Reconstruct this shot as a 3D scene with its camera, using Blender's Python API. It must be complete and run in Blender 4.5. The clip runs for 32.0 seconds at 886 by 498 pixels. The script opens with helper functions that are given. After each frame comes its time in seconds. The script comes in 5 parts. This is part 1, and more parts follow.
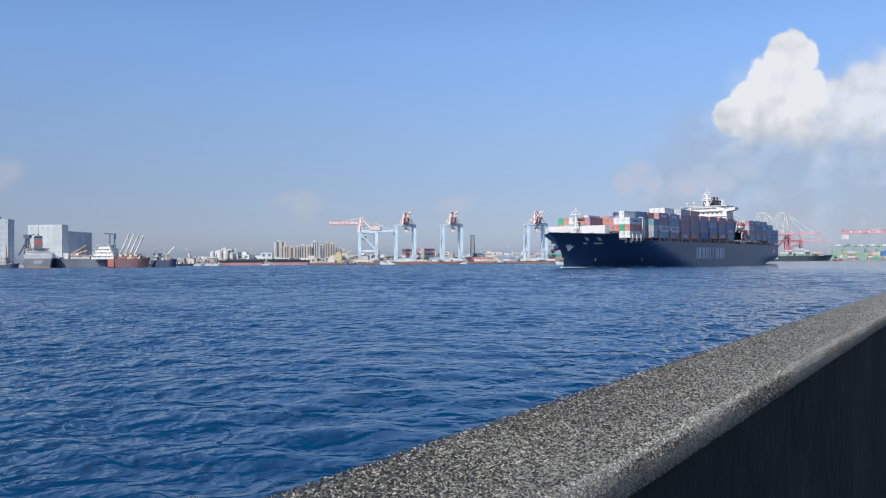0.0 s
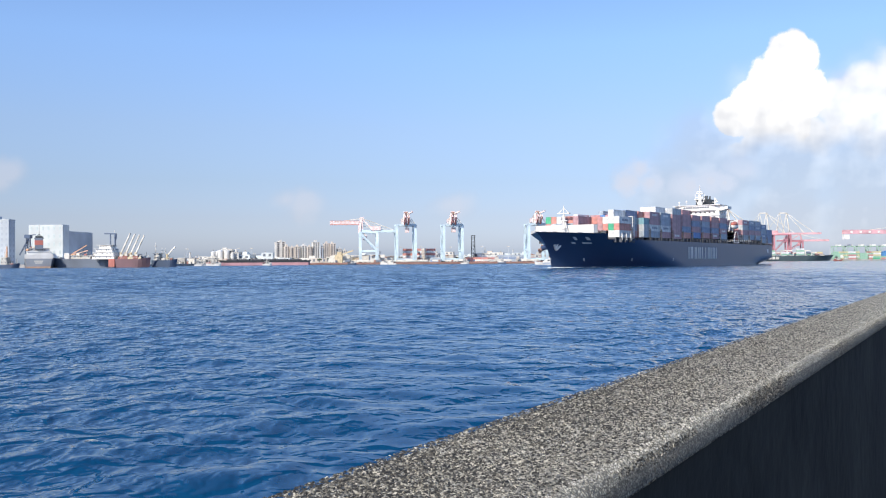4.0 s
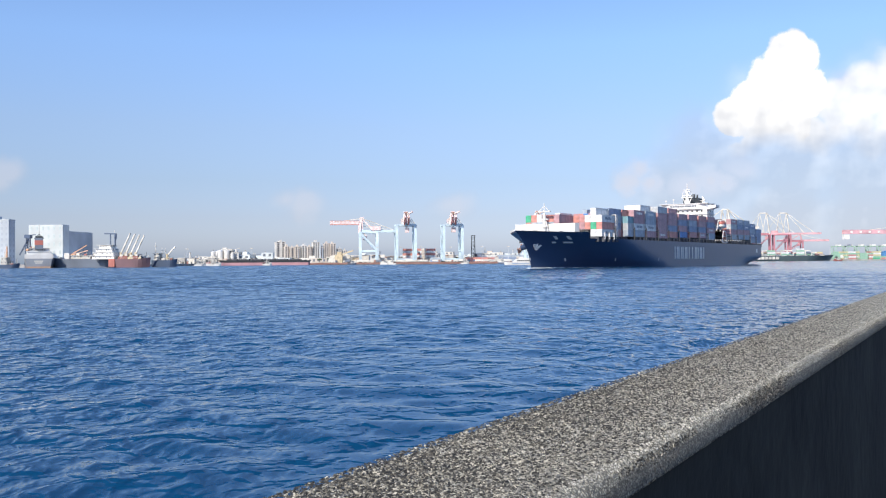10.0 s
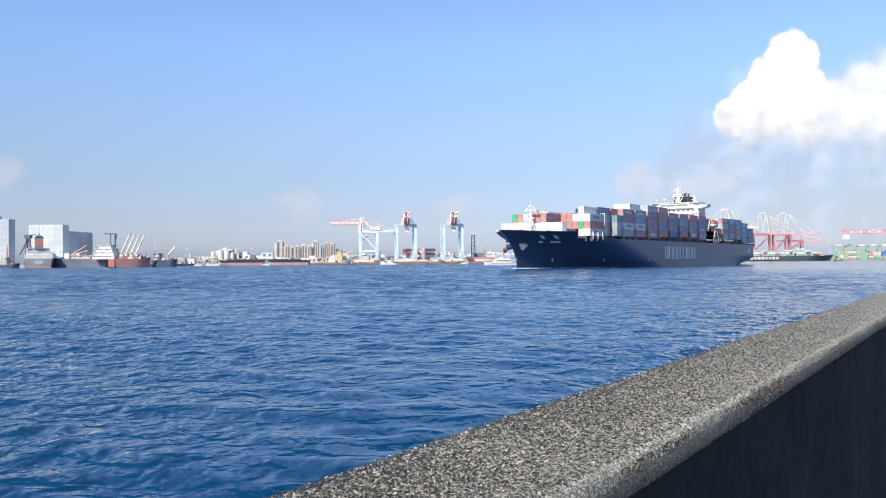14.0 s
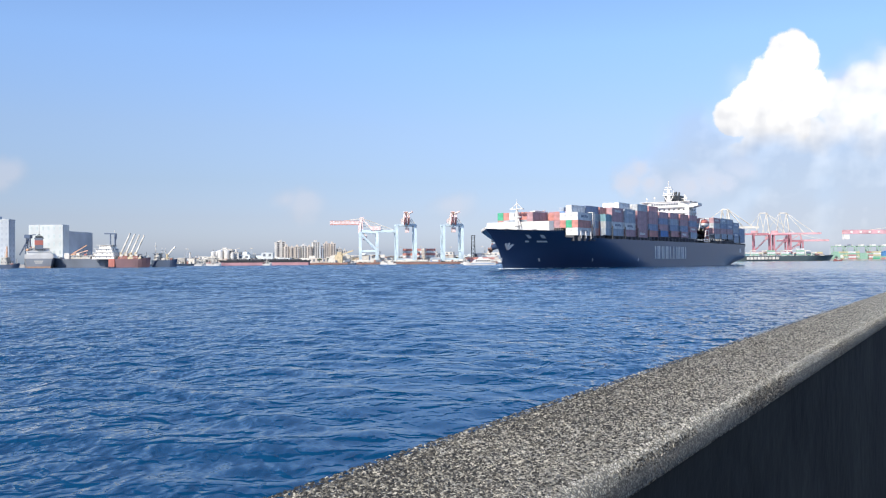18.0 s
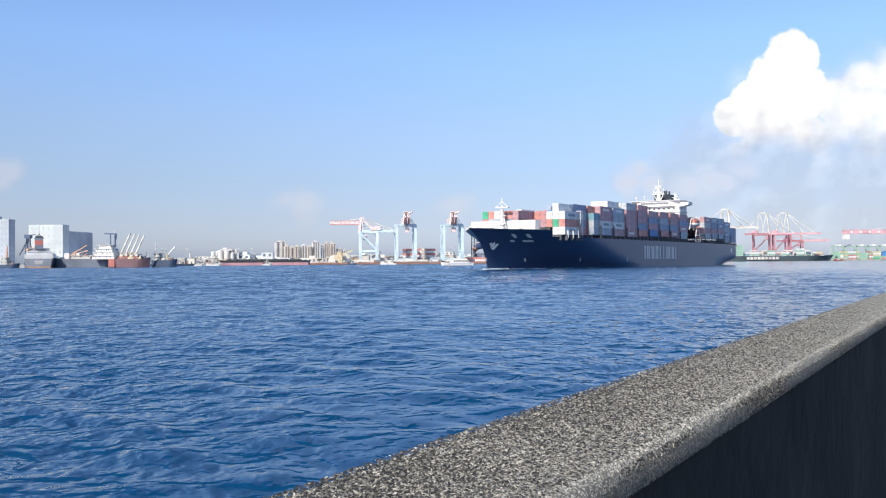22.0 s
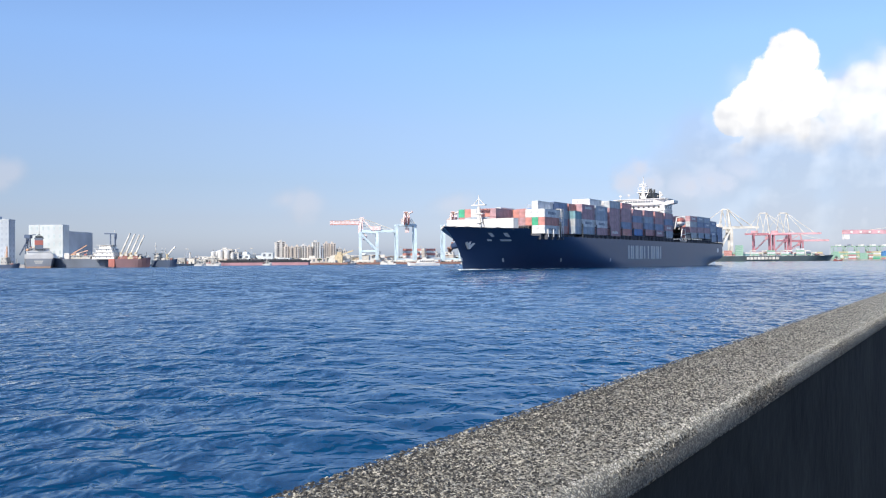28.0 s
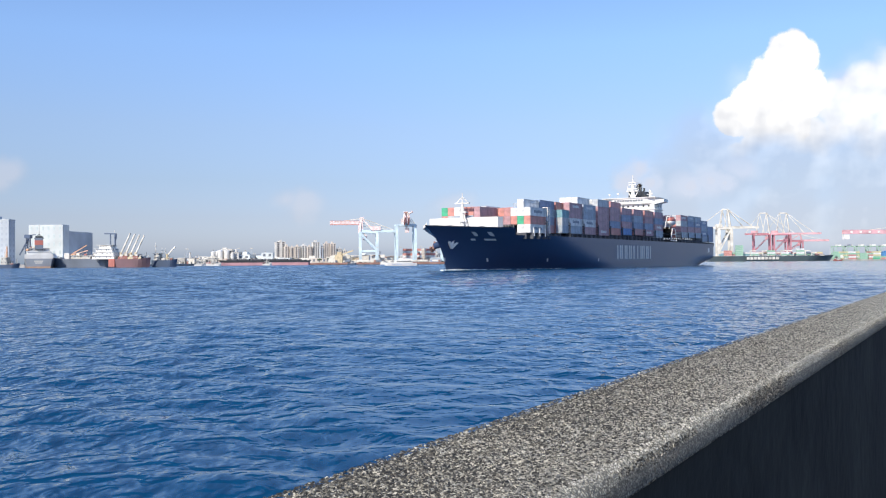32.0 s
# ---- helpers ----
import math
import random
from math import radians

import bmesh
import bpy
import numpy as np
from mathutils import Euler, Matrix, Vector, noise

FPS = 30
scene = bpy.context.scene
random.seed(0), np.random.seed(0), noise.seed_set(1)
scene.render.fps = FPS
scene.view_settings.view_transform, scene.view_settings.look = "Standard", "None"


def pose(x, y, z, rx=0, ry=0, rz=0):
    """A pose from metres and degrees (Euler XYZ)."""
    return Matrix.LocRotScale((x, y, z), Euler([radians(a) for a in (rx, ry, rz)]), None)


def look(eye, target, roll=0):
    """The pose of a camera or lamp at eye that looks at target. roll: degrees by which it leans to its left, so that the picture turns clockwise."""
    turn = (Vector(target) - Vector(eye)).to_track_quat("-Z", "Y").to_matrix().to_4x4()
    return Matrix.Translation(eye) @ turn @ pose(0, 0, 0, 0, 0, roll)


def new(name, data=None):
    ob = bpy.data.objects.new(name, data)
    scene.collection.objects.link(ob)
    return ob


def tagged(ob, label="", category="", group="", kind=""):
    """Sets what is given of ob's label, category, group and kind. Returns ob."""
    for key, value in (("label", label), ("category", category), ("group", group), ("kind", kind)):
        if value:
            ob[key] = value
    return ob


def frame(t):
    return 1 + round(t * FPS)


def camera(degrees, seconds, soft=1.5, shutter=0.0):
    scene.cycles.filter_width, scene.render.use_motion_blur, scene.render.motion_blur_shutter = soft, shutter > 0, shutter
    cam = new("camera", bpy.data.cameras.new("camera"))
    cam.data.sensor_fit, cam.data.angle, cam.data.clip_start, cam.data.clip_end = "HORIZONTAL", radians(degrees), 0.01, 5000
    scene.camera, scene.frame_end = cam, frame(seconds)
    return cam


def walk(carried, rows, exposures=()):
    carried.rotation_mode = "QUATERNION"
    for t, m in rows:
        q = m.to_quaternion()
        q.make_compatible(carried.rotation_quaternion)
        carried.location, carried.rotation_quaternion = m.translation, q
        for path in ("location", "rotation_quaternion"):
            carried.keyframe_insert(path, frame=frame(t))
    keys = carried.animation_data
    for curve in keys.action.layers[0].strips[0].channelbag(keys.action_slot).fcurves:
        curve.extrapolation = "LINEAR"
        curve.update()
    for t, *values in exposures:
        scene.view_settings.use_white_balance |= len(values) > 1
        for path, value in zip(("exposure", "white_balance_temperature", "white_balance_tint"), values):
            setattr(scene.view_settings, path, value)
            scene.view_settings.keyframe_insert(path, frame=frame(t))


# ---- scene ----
cam = camera(53.7, 32.0, soft=1.2)
EYE = (0.0, 0.0, 2.95)


def aim(turn, tilt, roll=-0.37):
    """The camera's pose at its one place: degrees to the right, degrees upwards, lean."""
    return Matrix.Translation(EYE) @ pose(0, 0, 0, 90 + tilt, 0, -turn) @ pose(0, 0, 0, 0, 0, roll)


walk(cam, [(0.0, aim(0.04, 0.81)), (0.6, aim(0.03, 0.81)), (1.0, aim(-0.13, 0.70)), (1.5, aim(-0.08, 0.74)), (2.0, aim(-0.09, 0.70)),
           (2.5, aim(0, 0.81)), (3.5, aim(0, 0.81)), (32.0, aim(0, 0.81))],
     exposures=[(0.0, -0.47, 6150, 10), (1.0, -0.52, 6150, 10), (1.6, -0.05, 6450, 10), (2.2, 0.0, 6500, 10), (32.0, 0.0, 6500, 10)])

# ---- light ----
SUN_TO = Vector((-0.585, -0.811, 0.76)).normalized()
sun = new("sun", bpy.data.lights.new("sun", "SUN"))
sun.data.energy, sun.data.angle, sun.data.color = 5.0, radians(0.6), (1.0, 0.93, 0.8)
sun.matrix_basis = look((0, 0, 60), Vector((0, 0, 60)) - SUN_TO)

world = bpy.data.worlds.new("world")
scene.world = world
world.use_nodes = True
wn, wl = world.node_tree.nodes, world.node_tree.links
sky = wn.new("ShaderNodeTexSky")
sky.sky_type, sky.sun_disc = "NISHITA", False
sky.sun_elevation = math.asin(SUN_TO.z)
sky.sun_rotation = math.atan2(SUN_TO.x, SUN_TO.y)
sky.air_density, sky.dust_density, sky.ozone_density = 1.0, 0.7, 4.0
wn["Background"].inputs["Strength"].default_value = 0.131
# moist coastal air: paler blue low down, deep blue above
wco, wsep, wramp, wmul = wn.new("ShaderNodeTexCoord"), wn.new("ShaderNodeSeparateXYZ"), wn.new("ShaderNodeValToRGB"), wn.new("ShaderNodeMix")
wmul.data_type, wmul.blend_type = "RGBA", "MULTIPLY"
wmul.inputs["Factor"].default_value = 1.0
for at, rgb in ((0.0, (0.69, 0.82, 1.24)), (0.016, (0.83, 0.87, 1.22)), (0.05, (0.87, 0.83, 1.05)), (0.09, (0.95, 0.89, 1.02)), (0.15, (1.17, 1.08, 1.16)), (0.24, (1.36, 1.38, 1.52)), (1.0, (1.4, 1.48, 1.7))):
    stop = wramp.color_ramp.elements[0] if at == 0.0 else wramp.color_ramp.elements[-1] if at == 1.0 else wramp.color_ramp.elements.new(at)
    stop.color = (*rgb, 1)
wl.new(wco.outputs["Generated"], wsep.inputs[0])
wl.new(wsep.outputs["Z"], wramp.inputs["Fac"])
wl.new(sky.outputs["Color"], wmul.inputs["A"])
wl.new(wramp.outputs["Color"], wmul.inputs["B"])
wl.new(wmul.outputs["Result"], wn["Background"].inputs["Color"])


# ---- materials ----
def material(name, rgb, rough=0.6, metal=0.0, grain=6.0, stain=0.35, vary=0.25, bump=0.15, dirt=None, spec=0.5, island=False, ribs=0.0):
    """A surface with fine grain, broad stains and a little relief. Scales are in features a metre."""
    m = bpy.data.materials.new(name)
    m.use_nodes = True
    n, k = m.node_tree.nodes, m.node_tree.links
    b = n["Principled BSDF"]
    b.inputs["Roughness"].default_value, b.inputs["Metallic"].default_value = rough, metal
    b.inputs["Specular IOR Level"].default_value = spec
    co = n.new("ShaderNodeTexCoord")
    fine, broad = n.new("ShaderNodeTexNoise"), n.new("ShaderNodeTexNoise")
    for node, s, d in ((fine, grain, 4), (broad, stain, 3)):
        node.inputs["Scale"].default_value, node.inputs["Detail"].default_value = s, d
        k.new(co.outputs["Object"], node.inputs["Vector"])
    ramp = n.new("ShaderNodeValToRGB")
    ramp.color_ramp.elements[0].position, ramp.color_ramp.elements[1].position = 0.35, 0.72
    dirt = dirt or tuple(c * 0.55 + 0.02 for c in rgb)
    ramp.color_ramp.elements[0].color, ramp.color_ramp.elements[1].color = (*rgb, 1), (*dirt, 1)
    k.new(broad.outputs["Fac"], ramp.inputs["Fac"])
    hue = n.new("ShaderNodeHueSaturation")
    k.new(ramp.outputs["Color"], hue.inputs["Color"])
    span = n.new("ShaderNodeMapRange")
    span.inputs["To Min"].default_value, span.inputs["To Max"].default_value = 1 - vary, 1 + vary
    k.new(fine.outputs["Fac"], span.inputs["Value"])
    if island:
        geo = n.new("ShaderNodeNewGeometry")
        mix = n.new("ShaderNodeMath")
        mix.operation = "ADD"
        k.new(geo.outputs["Random Per Island"], mix.inputs[0])
        k.new(fine.outputs["Fac"], mix.inputs[1])
        half = n.new("ShaderNodeMath")
        half.operation, half.inputs[1].default_value = "MULTIPLY", 0.5
        k.new(mix.outputs[0], half.inputs[0])
        k.new(half.outputs[0], span.inputs["Value"])
    k.new(span.outputs["Result"], hue.inputs["Value"])
    k.new(hue.outputs["Color"], b.inputs["Base Color"])
    bp = n.new("ShaderNodeBump")
    bp.inputs["Strength"].default_value, bp.inputs["Distance"].default_value = bump, 0.3 / grain
    k.new(fine.outputs["Fac"], bp.inputs["Height"])
    if ribs:
        wave = n.new("ShaderNodeTexWave")
        wave.bands_direction = "X"
        wave.inputs["Scale"].default_value = ribs
        k.new(co.outputs["Object"], wave.inputs["Vector"])
        b2 = n.new("ShaderNodeBump")
        b2.inputs["Strength"].default_value, b2.inputs["Distance"].default_value = 0.6, 0.04
        k.new(wave.outputs["Fac"], b2.inputs["Height"])
        k.new(bp.outputs["Normal"], b2.inputs["Normal"])
        bp = b2
    k.new(bp.outputs["Normal"], b.inputs["Normal"])
    return m


NAVY = material("navy hull paint", (0.032, 0.068, 0.142), 0.3, spec=0.28, stain=0.05, vary=0.15, dirt=(0.046, 0.07, 0.138), bump=0.03)
WHITE = material("white ship paint", (0.8, 0.79, 0.76), 0.45, stain=0.12, vary=0.08, dirt=(0.68, 0.64, 0.58))
OLDWHITE = material("weathered white paint", (0.62, 0.6, 0.55), 0.55, stain=0.3, vary=0.15, dirt=(0.45, 0.4, 0.33))
GREYDECK = material("grey deck paint", (0.09, 0.094, 0.108), 0.7)
DARK = material("dark steel", (0.04, 0.045, 0.05), 0.5)
FARGLASS = material("grey window glass", (0.2, 0.22, 0.25), 0.25, vary=0.1, bump=0.0)
GLASS = material("dark window glass", (0.02, 0.03, 0.04), 0.08, vary=0.05, bump=0.0)
FOAM = material("white water foam", (0.75, 0.8, 0.82), 0.8, grain=2, vary=0.2, bump=0.5)
PALEBLUE = material("pale blue crane paint", (0.68, 0.83, 0.9), 0.5, stain=0.08, vary=0.08)
REDPAINT = material("faded red crane paint", (0.62, 0.2, 0.15), 0.5, stain=0.1, vary=0.12)
# red paled by mixing distance haze into the colour
PINKRED = material("haze paled red crane paint", (0.74, 0.42, 0.45), 0.55, stain=0.1, vary=0.1)
DULLRED = material("dull red crane paint", (0.52, 0.21, 0.25), 0.55, stain=0.1, vary=0.12)
CREAM = material("cream crane paint", (0.78, 0.74, 0.66), 0.5, stain=0.1, vary=0.08)
REDHULL = material("red hull paint", (0.36, 0.14, 0.115), 0.55, stain=0.06, vary=0.2, dirt=(0.25, 0.09, 0.07))
BLUEHULL = material("blue hull paint", (0.09, 0.13, 0.21), 0.5, stain=0.06, vary=0.2)
GREYHULL = material("slate grey hull paint", (0.19, 0.22, 0.27), 0.5, stain=0.06, vary=0.2)
ORANGE = material("orange paint", (0.72, 0.42, 0.26), 0.5, vary=0.1)
YELLOW = material("ochre yellow paint", (0.7, 0.57, 0.36), 0.5, vary=0.15)
CONCRETE = material("pale concrete", (0.42, 0.4, 0.37), 0.85, grain=3, stain=0.15)
TAN = material("tan tile cladding", (0.62, 0.55, 0.48), 0.7, grain=2, stain=0.05, vary=0.1)
PALEWALL = material("pale rendered wall", (0.62, 0.6, 0.56), 0.75, grain=2, stain=0.05, vary=0.1)
GREYWALL = material("blue grey cladding", (0.55, 0.6, 0.65), 0.6, grain=1, stain=0.03, vary=0.08)
WHITEWALL = material("white cladding", (0.72, 0.76, 0.75), 0.55, grain=1, stain=0.03, vary=0.06)
LEAFGREEN = material("tree foliage", (0.06, 0.1, 0.045), 0.7, grain=1.5, vary=0.5, bump=0.6, island=True)
BARK = material("bark", (0.12, 0.09, 0.07), 0.9)
# green paled by putting the far terminal's haze into the colour
GREENPAINT = material("green container paint", (0.38, 0.55, 0.44), 0.55, vary=0.15)
BLUEPAINT = material("bright blue paint", (0.1, 0.3, 0.62), 0.5, vary=0.1)

# faded: the far terminal's green, with its haze mixed into the colour
BOXES = {}
for key, rgb in (("maroon", (0.53, 0.31, 0.33)), ("rust", (0.6, 0.29, 0.27)), ("brick", (0.68, 0.29, 0.24)), ("white", (0.82, 0.82, 0.8)), ("grey", (0.54, 0.56, 0.57)), ("navy", (0.27, 0.34, 0.48)),
                 ("slate", (0.42, 0.48, 0.55)), ("green", (0.08, 0.46, 0.26)), ("blue", (0.1, 0.26, 0.56)), ("teal", (0.22, 0.42, 0.47)), ("faded", (0.34, 0.56, 0.42)), ("yellow", (0.68, 0.6, 0.36))):
    BOXES[key] = material(key + " container paint", rgb, 0.5, grain=3, stain=0.5, vary=0.12, bump=0.05, ribs=1.1)


# ---- mesh helpers ----
class Form:
    """Collects boxes, beams, tubes and sheets for one mesh."""

    def __init__(self):
        self.v, self.f = [], []

    def add(self, verts, faces):
        o = len(self.v)
        self.v += [tuple(p) for p in verts]
        self.f += [tuple(i + o for i in f) for f in faces]
        return self

    def box(self, x0, y0, z0, x1, y1, z1, m=None):
        c = [Vector((x, y, z)) for z in (z0, z1) for x, y in ((x0, y0), (x1, y0), (x1, y1), (x0, y1))]
        return self.add([m @ p for p in c] if m else c, [(3, 2, 1, 0), (4, 5, 6, 7), (0, 1, 5, 4), (1, 2, 6, 5), (2, 3, 7, 6), (3, 0, 4, 7)])

    def beam(self, p, q, w, h=None):
        p, q = Vector(p), Vector(q)
        h = h or w
        m = Matrix.Translation(p) @ (q - p).to_track_quat("X", "Z").to_matrix().to_4x4()
        return self.box(0, -w / 2, -h / 2, (q - p).length, w / 2, h / 2, m)

    def tube(self, p, q, r, r2=None, n=10):
        p, q = Vector(p), Vector(q)
        r2 = r if r2 is None else r2
        m = Matrix.Translation(p) @ (q - p).to_track_quat("Z", "Y").to_matrix().to_4x4()
        d = (q - p).length
        ring = [(math.cos(math.tau * i / n), math.sin(math.tau * i / n)) for i in range(n)]
        v = [m @ Vector((x * r, y * r, 0)) for x, y in ring] + [m @ Vector((x * r2, y * r2, d)) for x, y in ring]
        return self.add(v, [(i, (i + 1) % n, (i + 1) % n + n, i + n) for i in range(n)] + [tuple(range(n - 1, -1, -1)), tuple(range(n, 2 * n))])

    def prism(self, outline, z0, z1):
        """An upright prism over a plan outline, anticlockwise."""
        n = len(outline)
        v = [(x, y, z0) for x, y in outline] + [(x, y, z1) for x, y in outline]
        return self.add(v, [(i, (i + 1) % n, (i + 1) % n + n, i + n) for i in range(n)] + [tuple(range(n - 1, -1, -1)), tuple(range(n, 2 * n))])

    def side(self, outline, y0, y1):
        """A prism over an x-z outline, from y0 to y1."""
        n = len(outline)
        v = [(x, y0, z) for x, z in outline] + [(x, y1, z) for x, z in outline]
        return self.add(v, [(i, i + n, (i + 1) % n + n, (i + 1) % n) for i in range(n)] + [tuple(range(n)), tuple(range(2 * n - 1, n - 1, -1))])

    def sheet(self, rows, closed=False):
        n = len(rows[0])
        faces = []
        for i in range(len(rows) - 1):
            for j in range(n if closed else n - 1):
                faces.append((i * n + j, i * n + (j + 1) % n, (i + 1) * n + (j + 1) % n, (i + 1) * n + j))
        return self.add([p for r in rows for p in r], faces)

    def blob(self, c, r, seed=0, flat=1.0, rough=0.25, n=8):
        rows = []
        for i in range(n // 2 + 1):
            a = math.pi * i / (n // 2)
            row = []
            for j in range(n):
                b = math.tau * j / n
                d = Vector((math.sin(a) * math.cos(b), math.sin(a) * math.sin(b), math.cos(a) * flat))
                k = r * (1 + rough * noise.noise(d * 1.7 + Vector((seed * 3.1, 0, 0))))
                row.append(Vector(c) + d * k)
            rows.append(row)
        return self.sheet(rows, True)

    def mesh(self, name, mat, smooth=False, mats=None):
        me = bpy.data.meshes.new(name)
        me.from_pydata(self.v, [], self.f)
        for m in (mats or [mat]):
            me.materials.append(m)
        if smooth:
            me.polygons.foreach_set("use_smooth", [True] * len(me.polygons))
        bm = bmesh.new()
        bm.from_mesh(me)
        bmesh.ops.recalc_face_normals(bm, faces=bm.faces)
        bm.to_mesh(me)
        bm.free()
        me.update()
        return me


def part(name, form, mat, parent, label="", smooth=False):
    ob = new(name, form.mesh(name, mat, smooth) if isinstance(form, Form) else form)
    ob.parent = parent
    return tagged(ob, label) if label else ob


def thing(name, label, category, m=None, group="", kind=""):
    ob = new(name)
    ob.empty_display_size = 0.1
    if m is not None:
        ob.matrix_basis = m
    return tagged(ob, label, category, group, kind)


def solid(name, form, mat, label, category="", group="", kind="", m=None, smooth=False):
    ob = new(name, form.mesh(name, mat, smooth))
    if m is not None:
        ob.matrix_basis = m
    return tagged(ob, label, category, group, kind)


# ---- sky backdrop ----
def cloud_material():
    m = bpy.data.materials.new("sunlit cumulus")
    m.use_nodes = True
    n, k = m.node_tree.nodes, m.node_tree.links
    n.clear()
    co = n.new("ShaderNodeTexCoord")

    def math_node(op, a, b=None, clamp=False):
        node = n.new("ShaderNodeMath")
        node.operation, node.use_clamp = op, clamp
        for i, value in enumerate((a, b)):
            if value is None:
                continue
            if isinstance(value, (int, float)):
                node.inputs[i].default_value = value
            else:
                k.new(value, node.inputs[i])
        return node.outputs[0]

    def turbulence(scale, detail, rough=0.55, shift=(0.0, 0.0, 0.0)):
        node, moved = n.new("ShaderNodeTexNoise"), n.new("ShaderNodeVectorMath")
        node.inputs["Scale"].default_value, node.inputs["Detail"].default_value, node.inputs["Roughness"].default_value = scale, detail, rough
        moved.operation, moved.inputs[1].default_value = "ADD", shift
        k.new(co.outputs["Object"], moved.inputs[0])
        k.new(moved.outputs[0], node.inputs["Vector"])
        return math_node("SUBTRACT", node.outputs["Fac"], 0.5)

    def field(lobes, flat=1.0):
        out = None
        squash = n.new("ShaderNodeVectorMath")
        squash.operation, squash.inputs[1].default_value = "MULTIPLY", (1, 1, flat)
        k.new(co.outputs["Object"], squash.inputs[0])
        for x, z, r in lobes:
            d = n.new("ShaderNodeVectorMath")
            d.operation = "DISTANCE"
            k.new(squash.outputs[0], d.inputs[0])
            d.inputs[1].default_value = (x, 0, z * flat)
            one = math_node("SUBTRACT", 1.0, math_node("DIVIDE", d.outputs["Value"], r))
            if out is None:
                out = one
            else:
                s = n.new("ShaderNodeMath")
                s.operation = "SMOOTH_MAX"
                s.inputs[2].default_value = 0.12
                k.new(out, s.inputs[0])
                k.new(one, s.inputs[1])
                out = s.outputs[0]
        return out

    def step(value, lo, hi):
        node = n.new("ShaderNodeMapRange")
        node.interpolation_type = "SMOOTHSTEP"
        node.inputs["From Min"].default_value, node.inputs["From Max"].default_value = lo, hi
        k.new(value, node.inputs["Value"])
        return node.outputs["Result"]

    big, small, mild = turbulence(5.0, 6, 0.6), turbulence(16.0, 5, 0.6), turbulence(3.6, 3, 0.45)
    # the towering heap, its lower banks and the veil below, in kilometres
    heap = field([(1.885, 1.09, .16), (1.86, .72, .15), (1.75, .67, .1), (1.83, .94, .2), (1.66, .81, .17), (1.57, .775, .125), (1.95, .9, .16)])
    shoulder = field([(2.12, .84, .17), (2.3, .9, .2), (2.46, .92, .24), (2.2, .72, .2), (2.5, .76, .26)])
    crisp = math_node("ADD", heap, math_node("ADD", math_node("MULTIPLY", big, 0.5), math_node("MULTIPLY", small, 0.3)))
    height = n.new("ShaderNodeSeparateXYZ")
    k.new(co.outputs["Object"], height.inputs[0])
    lifted = math_node("ADD", height.outputs["Z"], math_node("MULTIPLY", mild, 0.3))
    billow = math_node("ADD", math_node("MULTIPLY", mild, 0.9), math_node("MULTIPLY", small, 0.12))
    body = math_node("MULTIPLY", step(crisp, 0.02, 0.17), step(lifted, 0.52, 0.7))
    side = math_node("MULTIPLY", step(math_node("ADD", shoulder, billow), -0.02, 0.42), step(lifted, 0.46, 0.7))
    body = math_node("MAXIMUM", body, math_node("MULTIPLY", side, 0.86))
    banks = field([(1.78, .66, .13), (1.68, .6, .11), (1.58, .56, .1), (1.95, .64, .2), (2.2, .62, .22), (2.45, .6, .24), (1.85, .54, .14)])
    low = math_node("MULTIPLY", step(math_node("ADD", banks, math_node("ADD", math_node("MULTIPLY", mild, 0.9), math_node("MULTIPLY", small, 0.15))), -0.06, 0.4), step(lifted, 0.4, 0.72))
    body = math_node("MAXIMUM", body, math_node("MULTIPLY", low, 0.9))
    veil = field([(1.9, .6, .55), (2.3, .6, .62), (1.5, .5, .42), (1.25, .38, .3), (2.3, .25, .55), (1.85, .2, .4)])
    soft = step(math_node("ADD", veil, math_node("MULTIPLY", mild, 0.8)), -0.05, 0.75)
    wisps = field([(-.74, .33, .2), (-.84, .34, .14), (-2.33, .5, .16), (-2.42, .44, .18), (.05, .31, .18), (1.06, .46, .17), (1.08, .52, .09), (1.32, .41, .16), (1.45, .39, .18), (1.6, .5, .16), (2.16, .98, .16), (2.36, 1.02, .22)], 1.5)
    thin = step(math_node("ADD", wisps, math_node("ADD", math_node("MULTIPLY", mild, 1.6), math_node("MULTIPLY", small, 0.25))), 0.05, 0.95)
    puff = step(math_node("ADD", field([(1.0, .42, .12), (1.06, .49, .11), (1.12, .42, .1), (1.34, .4, .1), (1.44, .43, .13), (1.52, .42, .1)], 1.15), math_node("ADD", math_node("MULTIPLY", mild, 1.2), math_node("MULTIPLY", small, 0.7))), 0.0, 0.95)
    thin = math_node("MAXIMUM", thin, math_node("MULTIPLY", puff, 1.7))
    # heaps catch the light on their upper left
    lit = math_node("ADD", math_node("MULTIPLY", math_node("SUBTRACT", turbulence(4.0, 2, 0.5), turbulence(4.0, 2, 0.5, (-0.05, 0.0, 0.06))), 1.5), math_node("MULTIPLY", math_node("SUBTRACT", turbulence(12.0, 2, 0.45), turbulence(12.0, 2, 0.45, (-0.015, 0.0, 0.02))), 0.45))
    shade = math_node("ADD", math_node("MULTIPLY", step(math_node("ADD", math_node("MAXIMUM", heap, math_node("SUBTRACT", math_node("MAXIMUM", shoulder, banks), 0.12)), math_node("MULTIPLY", mild, 0.8)), -0.55, 0.2), step(lifted, 0.45, 0.85)), lit, True)
    tone = n.new("ShaderNodeMix")
    tone.data_type = "RGBA"
    tone.inputs["A"].default_value, tone.inputs["B"].default_value = (0.55, 0.58, 0.655, 1), (1.14, 1.135, 1.13, 1)
    k.new(shade, tone.inputs["Factor"])
    pale = n.new("ShaderNodeMix")
    pale.data_type = "RGBA"
